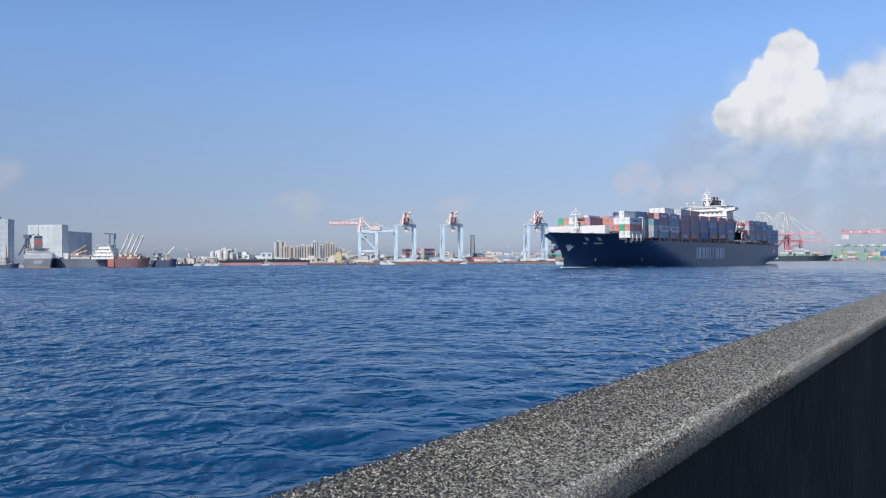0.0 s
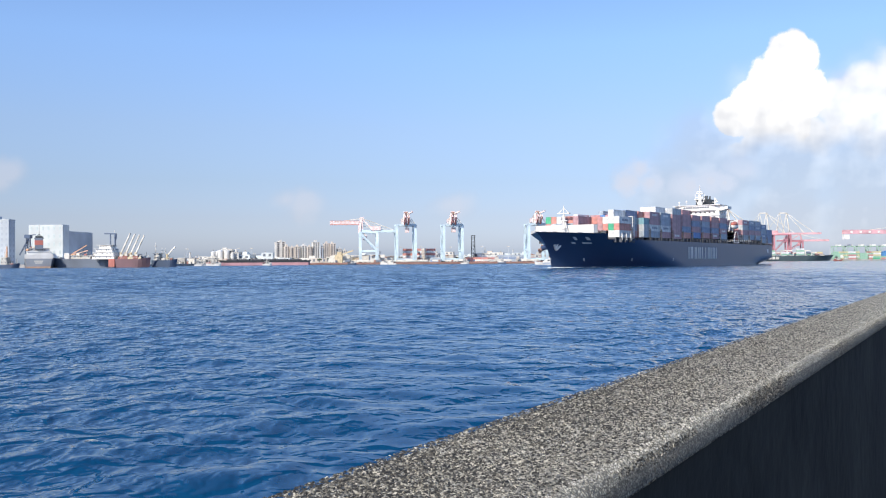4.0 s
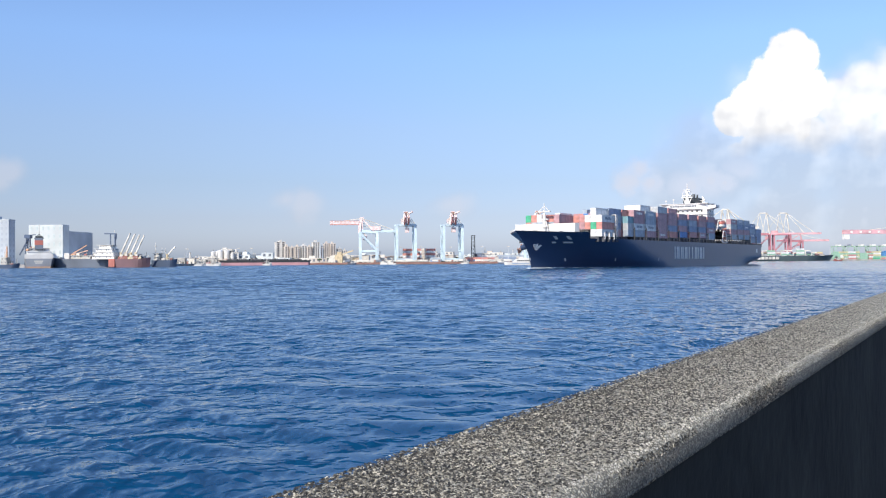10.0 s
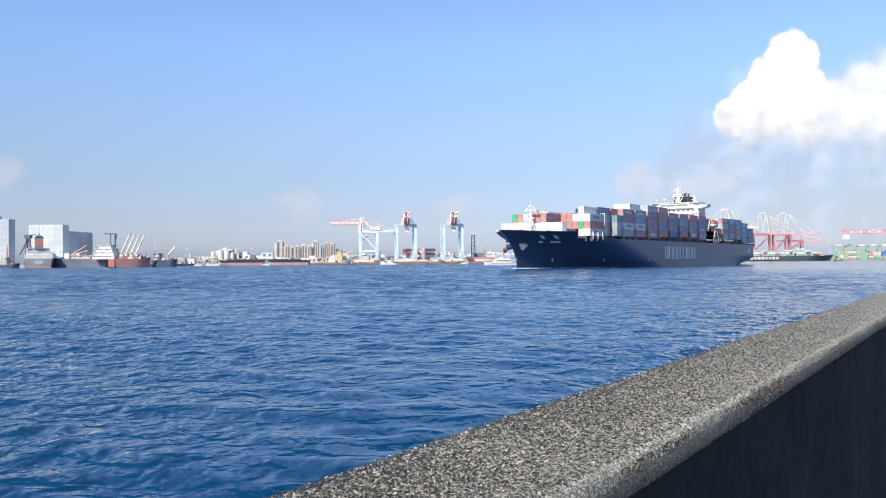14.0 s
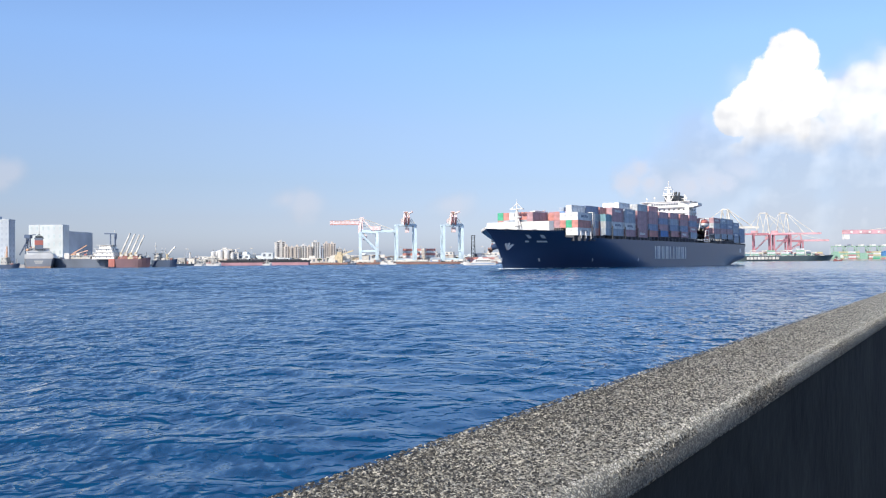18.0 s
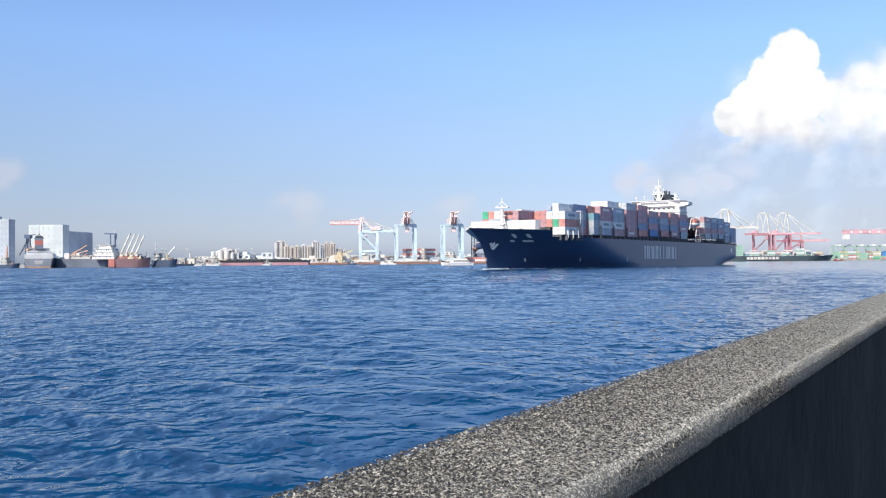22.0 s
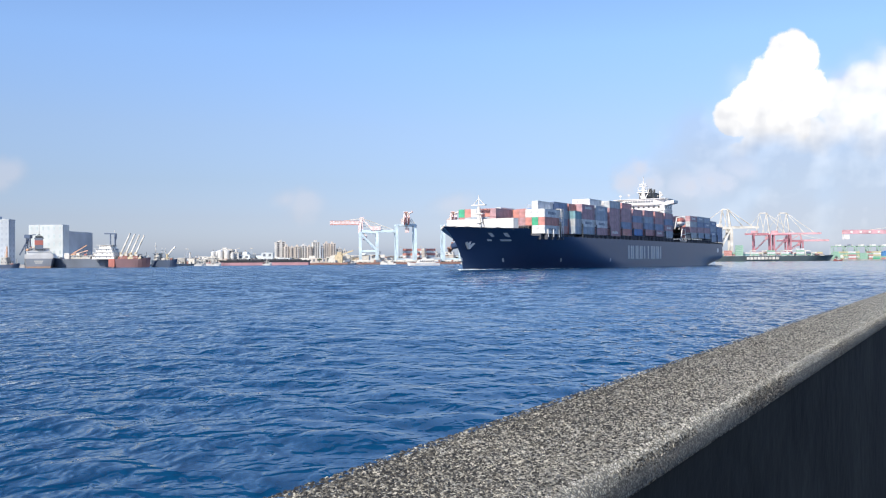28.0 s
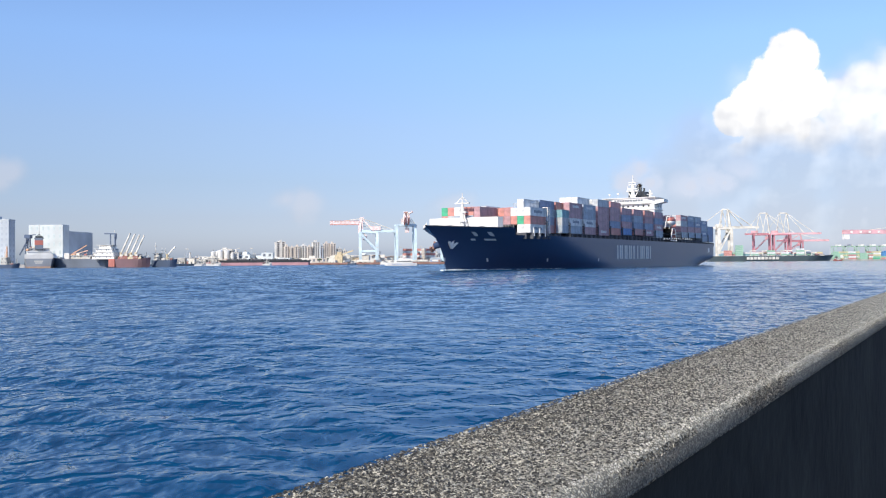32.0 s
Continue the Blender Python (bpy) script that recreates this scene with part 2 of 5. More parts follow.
    pale.inputs["B"].default_value = (0.8, 0.75, 0.78, 1)
    k.new(math_node("MULTIPLY", thin, math_node("SUBTRACT", 1.0, body), True), pale.inputs["Factor"])
    k.new(tone.outputs["Result"], pale.inputs["A"])
    glow = n.new("ShaderNodeEmission")
    k.new(pale.outputs["Result"], glow.inputs["Color"])
    clear = n.new("ShaderNodeBsdfTransparent")
    mix = n.new("ShaderNodeMixShader")
    alpha = math_node("MAXIMUM", body, math_node("MAXIMUM", math_node("MULTIPLY", soft, 0.46), math_node("MULTIPLY", thin, 0.32)), True)
    k.new(alpha, mix.inputs[0])
    k.new(clear.outputs[0], mix.inputs[1])
    k.new(glow.outputs[0], mix.inputs[2])
    out = n.new("ShaderNodeOutputMaterial")
    k.new(mix.outputs[0], out.inputs["Surface"])
    return m


backdrop = new("backdrop", Form().add([(-4, 0, 0), (5, 0, 0), (5, 0, 2.2), (-4, 0, 2.2)], [(0, 1, 2, 3)]).mesh("backdrop", cloud_material()))
backdrop.location, backdrop.scale = (0, 4300, 0), (915, 915, 915)
tagged(backdrop, "towering white cumulus cloud with thin haze in blue sky", "cloud", kind="structure")
backdrop.visible_shadow = False


# ---- water ----
def water_material():
    m = bpy.data.materials.new("harbour water")
    m.use_nodes = True
    n, k = m.node_tree.nodes, m.node_tree.links
    b = n["Principled BSDF"]
    b.inputs["Base Color"].default_value = (0.001, 0.041, 0.106, 1)
    b.inputs["Roughness"].default_value, b.inputs["IOR"].default_value = 0.04, 1.333
    co, geo = n.new("ShaderNodeTexCoord"), n.new("ShaderNodeNewGeometry")
    place = n.new("ShaderNodeSeparateXYZ")
    k.new(co.outputs["Object"], place.inputs[0])

    def vector(op, a, c):
        node = n.new("ShaderNodeVectorMath")
        node.operation = op
        k.new(a, node.inputs[0])
        if isinstance(c, tuple):
            node.inputs[1].default_value = c
        else:
            k.new(c, node.inputs["Scale" if op == "SCALE" else 1])
        return node.outputs[0]

    def ramp(axis, lo, hi, to_lo=0.0, to_hi=1.0):
        node = n.new("ShaderNodeMapRange")
        node.interpolation_type = "SMOOTHSTEP"
        for key, value in (("From Min", lo), ("From Max", hi), ("To Min", to_lo), ("To Max", to_hi)):
            node.inputs[key].default_value = value
        k.new(place.outputs[axis], node.inputs["Value"])
        return node.outputs["Result"]

    def slopes(layers, lean, squeeze, swing):
        """Open water: ripples as slopes of the surface, leaning as the wind piles them up."""
        turn = n.new("ShaderNodeMapping")
        turn.inputs["Rotation"].default_value[2], turn.inputs["Scale"].default_value = swing, (squeeze, 1.0, 1.0)
        k.new(co.outputs["Object"], turn.inputs["Vector"])
        total = None
        for scale, slope, detail in layers:
            t = n.new("ShaderNodeTexNoise")
            t.inputs["Scale"].default_value, t.inputs["Detail"].default_value, t.inputs["Distortion"].default_value = scale, detail, 0.3
            k.new(turn.outputs[0], t.inputs["Vector"])
            one = vector("MULTIPLY", vector("SUBTRACT", t.outputs["Color"], (0.5, 0.5, 0.5)), (slope * 0.6, slope, 0.0))
            total = one if total is None else vector("ADD", total, one)
        return vector("ADD", total, lean)

    def number(op, a, c):
        node = n.new("ShaderNodeMath")
        node.operation = op
        for i, value in enumerate((a, c)):
            if isinstance(value, float):
                node.inputs[i].default_value = value
            else:
                k.new(value, node.inputs[i])
        return node.outputs[0]

    def wavelets(layers, lean):
        """Wavelets near the shore: the slopes of heaped noise, crests across the wind."""
        total = None
        for scale, high, detail, squeeze, swing in layers:
            reach = 0.12 / scale
            heights = []
            for shift in ((0.0, 0.0, 0.0), (reach, 0.0, 0.0), (0.0, reach, 0.0)):
                turn, t = n.new("ShaderNodeMapping"), n.new("ShaderNodeTexNoise")
                turn.inputs["Rotation"].default_value[2], turn.inputs["Scale"].default_value = swing, (squeeze, 1.0, 1.0)
                t.inputs["Scale"].default_value, t.inputs["Detail"].default_value, t.inputs["Distortion"].default_value = scale, detail, 0.5
                k.new(vector("ADD", co.outputs["Object"], shift), turn.inputs["Vector"])
                k.new(turn.outputs[0], t.inputs["Vector"])
                heights.append(number("POWER", t.outputs["Fac"], 1.6))
            both = n.new("ShaderNodeCombineXYZ")
            for axis, shifted in (("X", heights[1]), ("Y", heights[2])):
                k.new(number("MULTIPLY", number("SUBTRACT", heights[0], shifted), high / reach), both.inputs[axis])
            total = both.outputs[0] if total is None else vector("ADD", total, both.outputs[0])
        return vector("ADD", total, lean)

    # gentle backs and short steep fronts that face the shore
    heaped = wavelets(((0.55, 0.34, 1.0, 1.1, 0.5), (1.5, 0.24, 1.0, 1.2, -0.45), (3.8, 0.07, 1.0, 1.2, 0.35)), (0.0, 0.0, 0.0))
    each = n.new("ShaderNodeSeparateXYZ")
    k.new(heaped, each.inputs[0])
    front = n.new("ShaderNodeMapRange")
    front.interpolation_type = "SMOOTHSTEP"
    for key, value in (("From Min", -0.4), ("From Max", -0.05), ("To Min", -0.68), ("To Max", -0.025)):
        front.inputs[key].default_value = value
    k.new(each.outputs["Y"], front.inputs["Value"])
    tilt = n.new("ShaderNodeCombineXYZ")
    k.new(number("MULTIPLY", each.outputs["X"], 0.7), tilt.inputs["X"])
    k.new(front.outputs["Result"], tilt.inputs["Y"])
    near = tilt.outputs[0]
    far = slopes(((0.05, 0.14, 2), (0.3, 0.7, 2), (1.6, 1.25, 3)), (0.015, -0.145, 0.0), 1.2, 0.15)
    far = vector("MINIMUM", far, (9.0, -0.045, 9.0))
    far = vector("SCALE", far, ramp("X", 20, 150, 1.0, 0.3))
    offing = ramp("Y", 30, 150)
    back = n.new("ShaderNodeMath")
    back.operation, back.inputs[0].default_value = "SUBTRACT", 1.0
    k.new(offing, back.inputs[1])
    full = vector("ADD", vector("SCALE", near, back.outputs[0]), vector("SCALE", far, offing))
    unit = n.new("ShaderNodeVectorMath")
    unit.operation = "NORMALIZE"
    # small ripples soften the slope of the waves that carry them
    calm = vector("MULTIPLY", geo.outputs["Normal"], (0.6, 0.6, 1.0))
    k.new(vector("ADD", calm, full), unit.inputs[0])
    k.new(unit.outputs[0], b.inputs["Normal"])
    return m


def water_sheet():
    """One wavy sheet, fine near the sea wall and coarse towards the horizon."""
    def axis(lo, hi, cell, far_lo, far_hi):
        fine = np.arange(lo, hi, cell)
        out = np.array([cell * 1.03 ** i for i in range(1, 300)]).cumsum()
        a, b = lo - out[out < lo - far_lo], hi + out[out < far_hi - hi]
        return np.concatenate(([far_lo], a[::-1], fine, b, [far_hi]))
    xs, ys = axis(-26, 36, 0.12, -4600, 4600), axis(-2, 52, 0.12, -60, 4250)
    gx, gy = np.meshgrid(xs, ys)
    cell = np.maximum(*np.meshgrid(np.gradient(xs), np.gradient(ys)))
    rng = np.random.default_rng(7)
    z = np.zeros_like(gx)
    # gusts: patches of steeper and of quieter water
    gust = 1 + 0.3 * np.sin(gx * 0.37 + 1.3 * np.sin(gy * 0.19)) * np.sin(gy * 0.29 + 1.1 * np.sin(gx * 0.23))
    for i in range(90):
        length = 0.5 * (4.6 / 0.5) ** rng.random()
        angle = math.radians(-100) + rng.normal() * 0.75
        height = 0.0024 * length * (1.25 if 0.9 < length < 2.6 else 0.85)
        kx, ky = math.tau / length * math.cos(angle), math.tau / length * math.sin(angle)
        px = gx + 0.5 * np.sin(gy * 0.31 + i) + 0.4 * np.sin(gx * 0.23 + 2 * i)
        s = np.sin(kx * px + ky * gy + rng.random() * math.tau)
        z += height * (np.exp(s * 0.8) - 1.17) * np.clip((length / cell - 2.6) / 2, 0, 1)
    z *= gust * np.clip((300 - np.hypot(gx, gy)) / 200, 0, 1)
    nx, ny = len(xs), len(ys)
    me = bpy.data.meshes.new("water")
    co = np.stack((gx, gy, z), -1).reshape(-1, 3).astype(np.float32)
    idx = np.arange(nx * ny).reshape(ny, nx)
    q = np.stack((idx[:-1, :-1], idx[:-1, 1:], idx[1:, 1:], idx[1:, :-1]), -1).reshape(-1, 4).astype(np.int32)
    me.vertices.add(len(co))
    me.vertices.foreach_set("co", co.ravel())
    me.loops.add(q.size)
    me.loops.foreach_set("vertex_index", q.ravel())
    me.polygons.add(len(q))
    me.polygons.foreach_set("loop_start", np.arange(0, q.size, 4, dtype=np.int32))
    me.polygons.foreach_set("use_smooth", np.ones(len(q), dtype=bool))
    me.update(calc_edges=True)
    me.materials.append(water_material())
    return tagged(new("water", me), "choppy deep blue harbour water with small waves", "water", kind="structure")


water = water_sheet()

# ---- sea wall beside the promenade ----
WALL_TURN = radians(31.87)
ALONG, ACROSS = Vector((math.sin(WALL_TURN), math.cos(WALL_TURN), 0)), Vector((-math.cos(WALL_TURN), math.sin(WALL_TURN), 0))
WALL_TOP = 2.59


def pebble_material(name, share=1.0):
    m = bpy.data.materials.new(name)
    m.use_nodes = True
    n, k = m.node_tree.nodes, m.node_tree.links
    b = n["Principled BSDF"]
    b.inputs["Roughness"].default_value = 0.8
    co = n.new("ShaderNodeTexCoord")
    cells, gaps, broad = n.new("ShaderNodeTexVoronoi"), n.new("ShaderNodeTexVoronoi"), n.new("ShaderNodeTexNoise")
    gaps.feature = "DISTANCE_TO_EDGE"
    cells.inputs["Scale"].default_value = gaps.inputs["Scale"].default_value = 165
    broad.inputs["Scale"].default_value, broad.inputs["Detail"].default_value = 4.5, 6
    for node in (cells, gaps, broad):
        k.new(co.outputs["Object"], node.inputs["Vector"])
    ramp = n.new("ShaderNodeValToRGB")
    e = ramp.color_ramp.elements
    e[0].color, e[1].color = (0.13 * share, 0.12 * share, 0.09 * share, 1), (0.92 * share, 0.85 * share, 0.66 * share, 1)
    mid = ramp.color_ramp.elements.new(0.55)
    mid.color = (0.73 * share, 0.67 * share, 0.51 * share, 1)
    k.new(cells.outputs["Color"], ramp.inputs["Fac"])
    grout = n.new("ShaderNodeMapRange")
    grout.inputs["From Max"].default_value = 0.22
    k.new(gaps.outputs["Distance"], grout.inputs["Value"])
    mix = n.new("ShaderNodeMix")
    mix.data_type = "RGBA"
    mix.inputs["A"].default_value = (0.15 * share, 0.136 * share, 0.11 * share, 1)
    k.new(grout.outputs["Result"], mix.inputs["Factor"])
    k.new(ramp.outputs["Color"], mix.inputs["B"])
    stain = n.new("ShaderNodeMapRange")
    stain.inputs["From Min"].default_value, stain.inputs["From Max"].default_value = 0.3, 0.75
    stain.inputs["To Min"].default_value, stain.inputs["To Max"].default_value = 0.82, 1.2
    k.new(broad.outputs["Fac"], stain.inputs["Value"])
    hue = n.new("ShaderNodeHueSaturation")
    k.new(mix.outputs["Result"], hue.inputs["Color"])
    k.new(stain.outputs["Result"], hue.inputs["Value"])
    k.new(hue.outputs["Color"], b.inputs["Base Color"])
    bp = n.new("ShaderNodeBump")
    bp.inputs["Strength"].default_value, bp.inputs["Distance"].default_value = 0.9, 0.004
    k.new(grout.outputs["Result"], bp.inputs["Height"])
    k.new(bp.outputs["Normal"], b.inputs["Normal"])
    return m


PEBBLE = pebble_material("washed pebble concrete")
# the same pebble concrete at half brightness, for the edge's painted shade
BANDSHADE = pebble_material("pebble concrete darkened for shade", 0.5)
# inner face of the wall: its shade is mixed into this near-black colour
FACESHADE = material("stained concrete darkened for shade", (0.016, 0.019, 0.02), 0.9, spec=0.15, grain=9, stain=1.5, vary=0.25, dirt=(0.032, 0.035, 0.033), bump=0.4)


def place_on_wall(a, d, z):
    return ALONG * a + ACROSS * d + Vector((0, 0, z))


def sea_wall():
    stations = [-4 + 0.12 * i for i in range(100)] + [8 + 1.04 ** i for i in range(1, 140)]
    prof = []
    for i in range(9):
        t = math.pi / 2 * i / 8
        prof.append((0.582 - 0.037 * math.sin(t), WALL_TOP - 0.057 + 0.057 * math.cos(t)))
    rows = []
    for a in stations:
        bend = -0.012 * math.exp(-max(a - 1, -0.6) / 0.7)
        wob = 0.006 * noise.noise(Vector((a * 1.3, 0, 0)))
        line = [(0.56, WALL_TOP - 0.073)] + [(d + wob, z) for d, z in reversed(prof)]
        line += [(0.93 + bend, WALL_TOP - 0.001 + 0.001 * noise.noise(Vector((a * 3, 5, 0)))), (0.955 + bend, WALL_TOP - 0.01), (0.965 + bend, WALL_TOP - 0.035), (0.965 + bend, -2.0), (0.56, -2.0)]
        rows.append([place_on_wall(a, d, z) for d, z in line])
    wall = solid("sea_wall", Form().sheet(rows, True), PEBBLE, "low grey washed-pebble concrete sea wall with rounded edge", "wall", kind="structure", smooth=True)
    # a thin darker sheet paints the shade below the edge's rim
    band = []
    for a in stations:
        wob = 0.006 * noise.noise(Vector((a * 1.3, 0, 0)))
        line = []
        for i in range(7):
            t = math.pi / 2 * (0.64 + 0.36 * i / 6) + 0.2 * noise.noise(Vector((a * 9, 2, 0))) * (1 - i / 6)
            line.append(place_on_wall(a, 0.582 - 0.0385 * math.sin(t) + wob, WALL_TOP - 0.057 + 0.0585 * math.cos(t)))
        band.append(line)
    part("edge_band", Form().sheet(band), BANDSHADE, wall, "lower part of the rounded edge with shade in its colour", smooth=True)
    # the inner face, coloured as dark as its shade
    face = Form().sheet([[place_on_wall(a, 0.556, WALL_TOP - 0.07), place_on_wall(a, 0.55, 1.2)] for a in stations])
    part("inner_face", face, FACESHADE, wall, "stained inner face with shade in its colour")
    # pebbles that stand proud of the top, thinning out in the distance, paler on the edge
    rng = random.Random(3)
    top, edge = Form(), Form()
    for i in range(84000):
        # worn only picks out the pebbles on the rounded edge
        worn = i % 4 == 0
        a = 0.55 - (2.6 if worn else 2.3) * math.log(1 - rng.random())
        if i % 9 == 0:
            a = rng.uniform(-4.0, 0.55)
        bend = -0.012 * math.exp(-max(a - 1, -0.6) / 0.7)
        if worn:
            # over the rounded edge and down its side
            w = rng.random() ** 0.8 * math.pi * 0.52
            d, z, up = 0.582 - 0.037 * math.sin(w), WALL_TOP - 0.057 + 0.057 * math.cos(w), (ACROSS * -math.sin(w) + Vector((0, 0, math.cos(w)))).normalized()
        else:
            d, z, up = 0.575 + 0.39 * rng.random(), WALL_TOP, Vector((0, 0, 1))
        if d > 0.955 + bend or a > 14:
            continue
        r = rng.uniform(0.0012, 0.003) if worn else 0.0012 + 0.0025 * rng.random() ** 1.6
        flat_a, flat_b = ALONG, up.cross(ALONG)
        c = place_on_wall(a, d, z) - up * r * 0.2
        w = rng.random() * math.tau
        s, t = (flat_a * math.cos(w) + flat_b * math.sin(w)) * r * rng.uniform(1, 1.8), (flat_b * math.cos(w) - flat_a * math.sin(w)) * r
        u = up * r * rng.uniform(0.5, 0.9)
        # upturned edge pebbles get pale stones that paint the bright sunlit rim
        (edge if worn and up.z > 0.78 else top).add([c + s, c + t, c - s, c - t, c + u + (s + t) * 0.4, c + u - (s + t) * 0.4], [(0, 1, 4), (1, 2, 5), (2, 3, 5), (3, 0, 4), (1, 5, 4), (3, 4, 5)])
    for form, mat, label in ((top, PEBBLES, "small grey and brown pebbles"), (edge, PALEPEBBLES, "pale pebbles painting the lit rim of the rounded edge")):
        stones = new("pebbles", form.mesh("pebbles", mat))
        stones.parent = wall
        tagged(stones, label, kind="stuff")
    return wall


def stones_material(name, stops):
    m = material(name, (0.3, 0.27, 0.23), 0.75, grain=60, bump=0.1)
    tree = m.node_tree
    tint, each = tree.nodes.new("ShaderNodeValToRGB"), tree.nodes.new("ShaderNodeNewGeometry")
    for i, (at, rgb) in enumerate(stops):
        stop = tint.color_ramp.elements[0] if i == 0 else tint.color_ramp.elements[-1] if at == 1.0 else tint.color_ramp.elements.new(at)
        stop.color = (*rgb, 1)
    tree.links.new(each.outputs["Random Per Island"], tint.inputs["Fac"])
    tree.links.new(tint.outputs["Color"], tree.nodes["Principled BSDF"].inputs["Base Color"])
    return m


PEBBLES = stones_material("worn pebbles", ((0.0, (0.013, 0.012, 0.01)), (0.48, (0.033, 0.03, 0.0245)), (0.8, (0.145, 0.132, 0.104)), (1.0, (0.5, 0.46, 0.37))))
# pale stones carry the edge's bright lit rim in their colour
PALEPEBBLES = stones_material("pale lit rim pebbles", ((0.0, (0.03, 0.028, 0.024)), (0.45, (0.2, 0.188, 0.15)), (1.0, (0.68, 0.64, 0.55))))
sea_wall()
prom = Form()
prom.prism([tuple(place_on_wall(a, d, 0).xy) for a, d in ((-30, 0.545), (-30, -40), (260, -40), (260, 0.545))], -2.0, 1.3)
solid("promenade", prom, material("dark worn paving", (0.13, 0.125, 0.115), 0.85, grain=3, stain=0.15), "grey concrete promenade behind the sea wall", "pavement", kind="structure")

# ---- far land ----
RUST = material("rust stained concrete", (0.34, 0.2, 0.16), 0.85, grain=2, stain=0.12, vary=0.25, dirt=(0.24, 0.12, 0.09))
land = Form()
land.prism([(-4500, 690), (-330, 690), (-290, 760), (-262, 945), (190, 945), (250, 1430), (4500, 1430), (4500, 4200), (-4500, 4200)], -3.0, 2.1)
quay = solid("quay_ground", land, CONCRETE, "flat grey concrete quay along the far shore", "ground", kind="structure")
part("quay_edge", Form().box(-176, 944.4, 0.4, 188, 944.9, 2.3), RUST, quay, "rust-stained quay edge")


# ---- container ship ----
LOA, HALF = 270.0, 20.0


def smooth(lo, hi, x):
    t = min(max((x - lo) / (hi - lo), 0), 1)
    return t * t * (3 - 2 * t)


def deck_height(x):
    """The hull's top edge: a raised forecastle, a level main deck."""
    return 11.6 + 2.4 * smooth(236.6, 241.0, x) + 0.3 * smooth(250, 270, x)


def stem(z):
    """Where the stem stands at a height: nearly upright below, raked above."""
    t = min(max(z / 14.3, 0), 1)
    return 256.6 + 4.4 * t + 8.2 * t ** 3


def half_breadth(x, z):
    t = min(max(z / 13.5, 0), 1)
    aft = stem(z) - x
    if aft <= 0:
        return 0.0
    run = 103 + (58 - 103) * t ** 0.8
    u = min(aft / run, 1)
    b = HALF * (1 - (1 - u) ** (1.75 + 1.1 * t)) * min(1, u / 0.35) ** 0.34
    if x < 50:
        w = min(max((z + 3) / 7.5, 0), 1)
        tail = 1 - (1 - x / 50) ** 2 * (0.92 * (1 - w) ** 1.3 + 0.02)
        b *= max(tail, 0.02)
    return b


def hull_form():
    form = Form()
    xs = [0, 1.5, 4, 8, 14, 22, 32, 45, 60, 90, 120, 140] + [150 + 4 * i for i in range(18)] + [224, 229, 234, 236, 236.8, 237.6, 238.4, 239.2, 240, 241, 243, 246, 249.5, 253]
    zs = [0.0, 0.045, 0.1, 0.18, 0.27, 0.36, 0.46, 0.56, 0.66, 0.76, 0.86, 0.94, 1.0]
    rows = []
    for x in sorted(set(xs)):
        rows.append((x, None))
    for k in range(1, 13):
        rows.append((253, k / 12))
    for side in (1, -1):
        grid = []
        for x, f in rows:
            line = []
            for h in zs:
                lo = -2.0
                if x < 14:
                    lo = -2.0 + (14 - x) / 14 * 3.4
                z = lo + (deck_height(x if f is None else 253 + 17 * f) - lo) * h
                px = x if f is None else 253 + (stem(z) - 253) * f
                line.append((px, side * half_breadth(px, z) if f is None or f < 1 else 0.0, z))
            grid.append(line)
        form.sheet(grid)
        if side == 1:
            port = grid
        else:
            star = grid
    form.sheet([port[0], star[0]])
    return form, [p[-1] for p in port]


ship = thing("container_ship", "large navy blue container ship under way, stacked with coloured containers", "ship")
hull, rim = hull_form()
part("hull", hull, NAVY, ship, "navy blue painted steel hull", smooth=True)
deck = Form().sheet([[(x, y * 0.99, z - 0.25), (x, -y * 0.99, z - 0.25)] for x, y, z in rim])
part("deck", deck, GREYDECK, ship, "dark grey steel deck")


def container_mesh(key, length=12.19, width=2.44, height=2.59, marked=False):
    """A box with raised frame and recessed panels."""
    f = Form()
    x, y, z, e, r = length, width, height, 0.16, 0.05
    c = [(0, 0, 0), (x, 0, 0), (x, y, 0), (0, y, 0), (0, 0, z), (x, 0, z), (x, y, z), (0, y, z)]
    f.add(c, [(3, 2, 1, 0)])
    mid = Vector((x / 2, y / 2, z / 2))
    for q in ((0, 1, 5, 4), (1, 2, 6, 5), (2, 3, 7, 6), (3, 0, 4, 7), (4, 5, 6, 7)):
        p = [Vector(c[i]) for i in q]
        s, t = (p[1] - p[0]).normalized(), (p[3] - p[0]).normalized()
        nrm = s.cross(t)
        inner = [p[0] + s * e + t * e, p[1] - s * e + t * e, p[2] - s * e - t * e, p[3] + s * e - t * e]
        deep = [v - nrm * r for v in inner]
        f.add(p + inner + deep, [(0, 1, 5, 4), (1, 2, 6, 5), (2, 3, 7, 6), (3, 0, 4, 7), (4, 5, 9, 8), (5, 6, 10, 9), (6, 7, 11, 10), (7, 4, 8, 11), (8, 9, 10, 11)])
    plain = len(f.f)
    if marked:
        # a row of plain bars and a square on both long sides
        for y0, y1 in ((-0.02, 0.03), (width - 0.03, width + 0.02)):
            for i in range(6):
                x0 = length * 0.26 + 1.05 * i
                f.box(x0, y0, height * 0.36, x0 + 0.72, y1, height * 0.36 + (0.9 if i % 3 else 0.75))
    me = f.mesh("container", None, mats=[BOXES[key], SLATEMARK if key in ("white", "yellow") else WHITE])
    for p in list(me.polygons)[plain:]:
        p.material_index = 1
    return me


SLATEMARK = material("slate grey lettering paint", (0.24, 0.28, 0.34), 0.5)
LONG = {k: container_mesh(k) for k in BOXES}
SHORT = {k: container_mesh(k, 6.06) for k in BOXES}
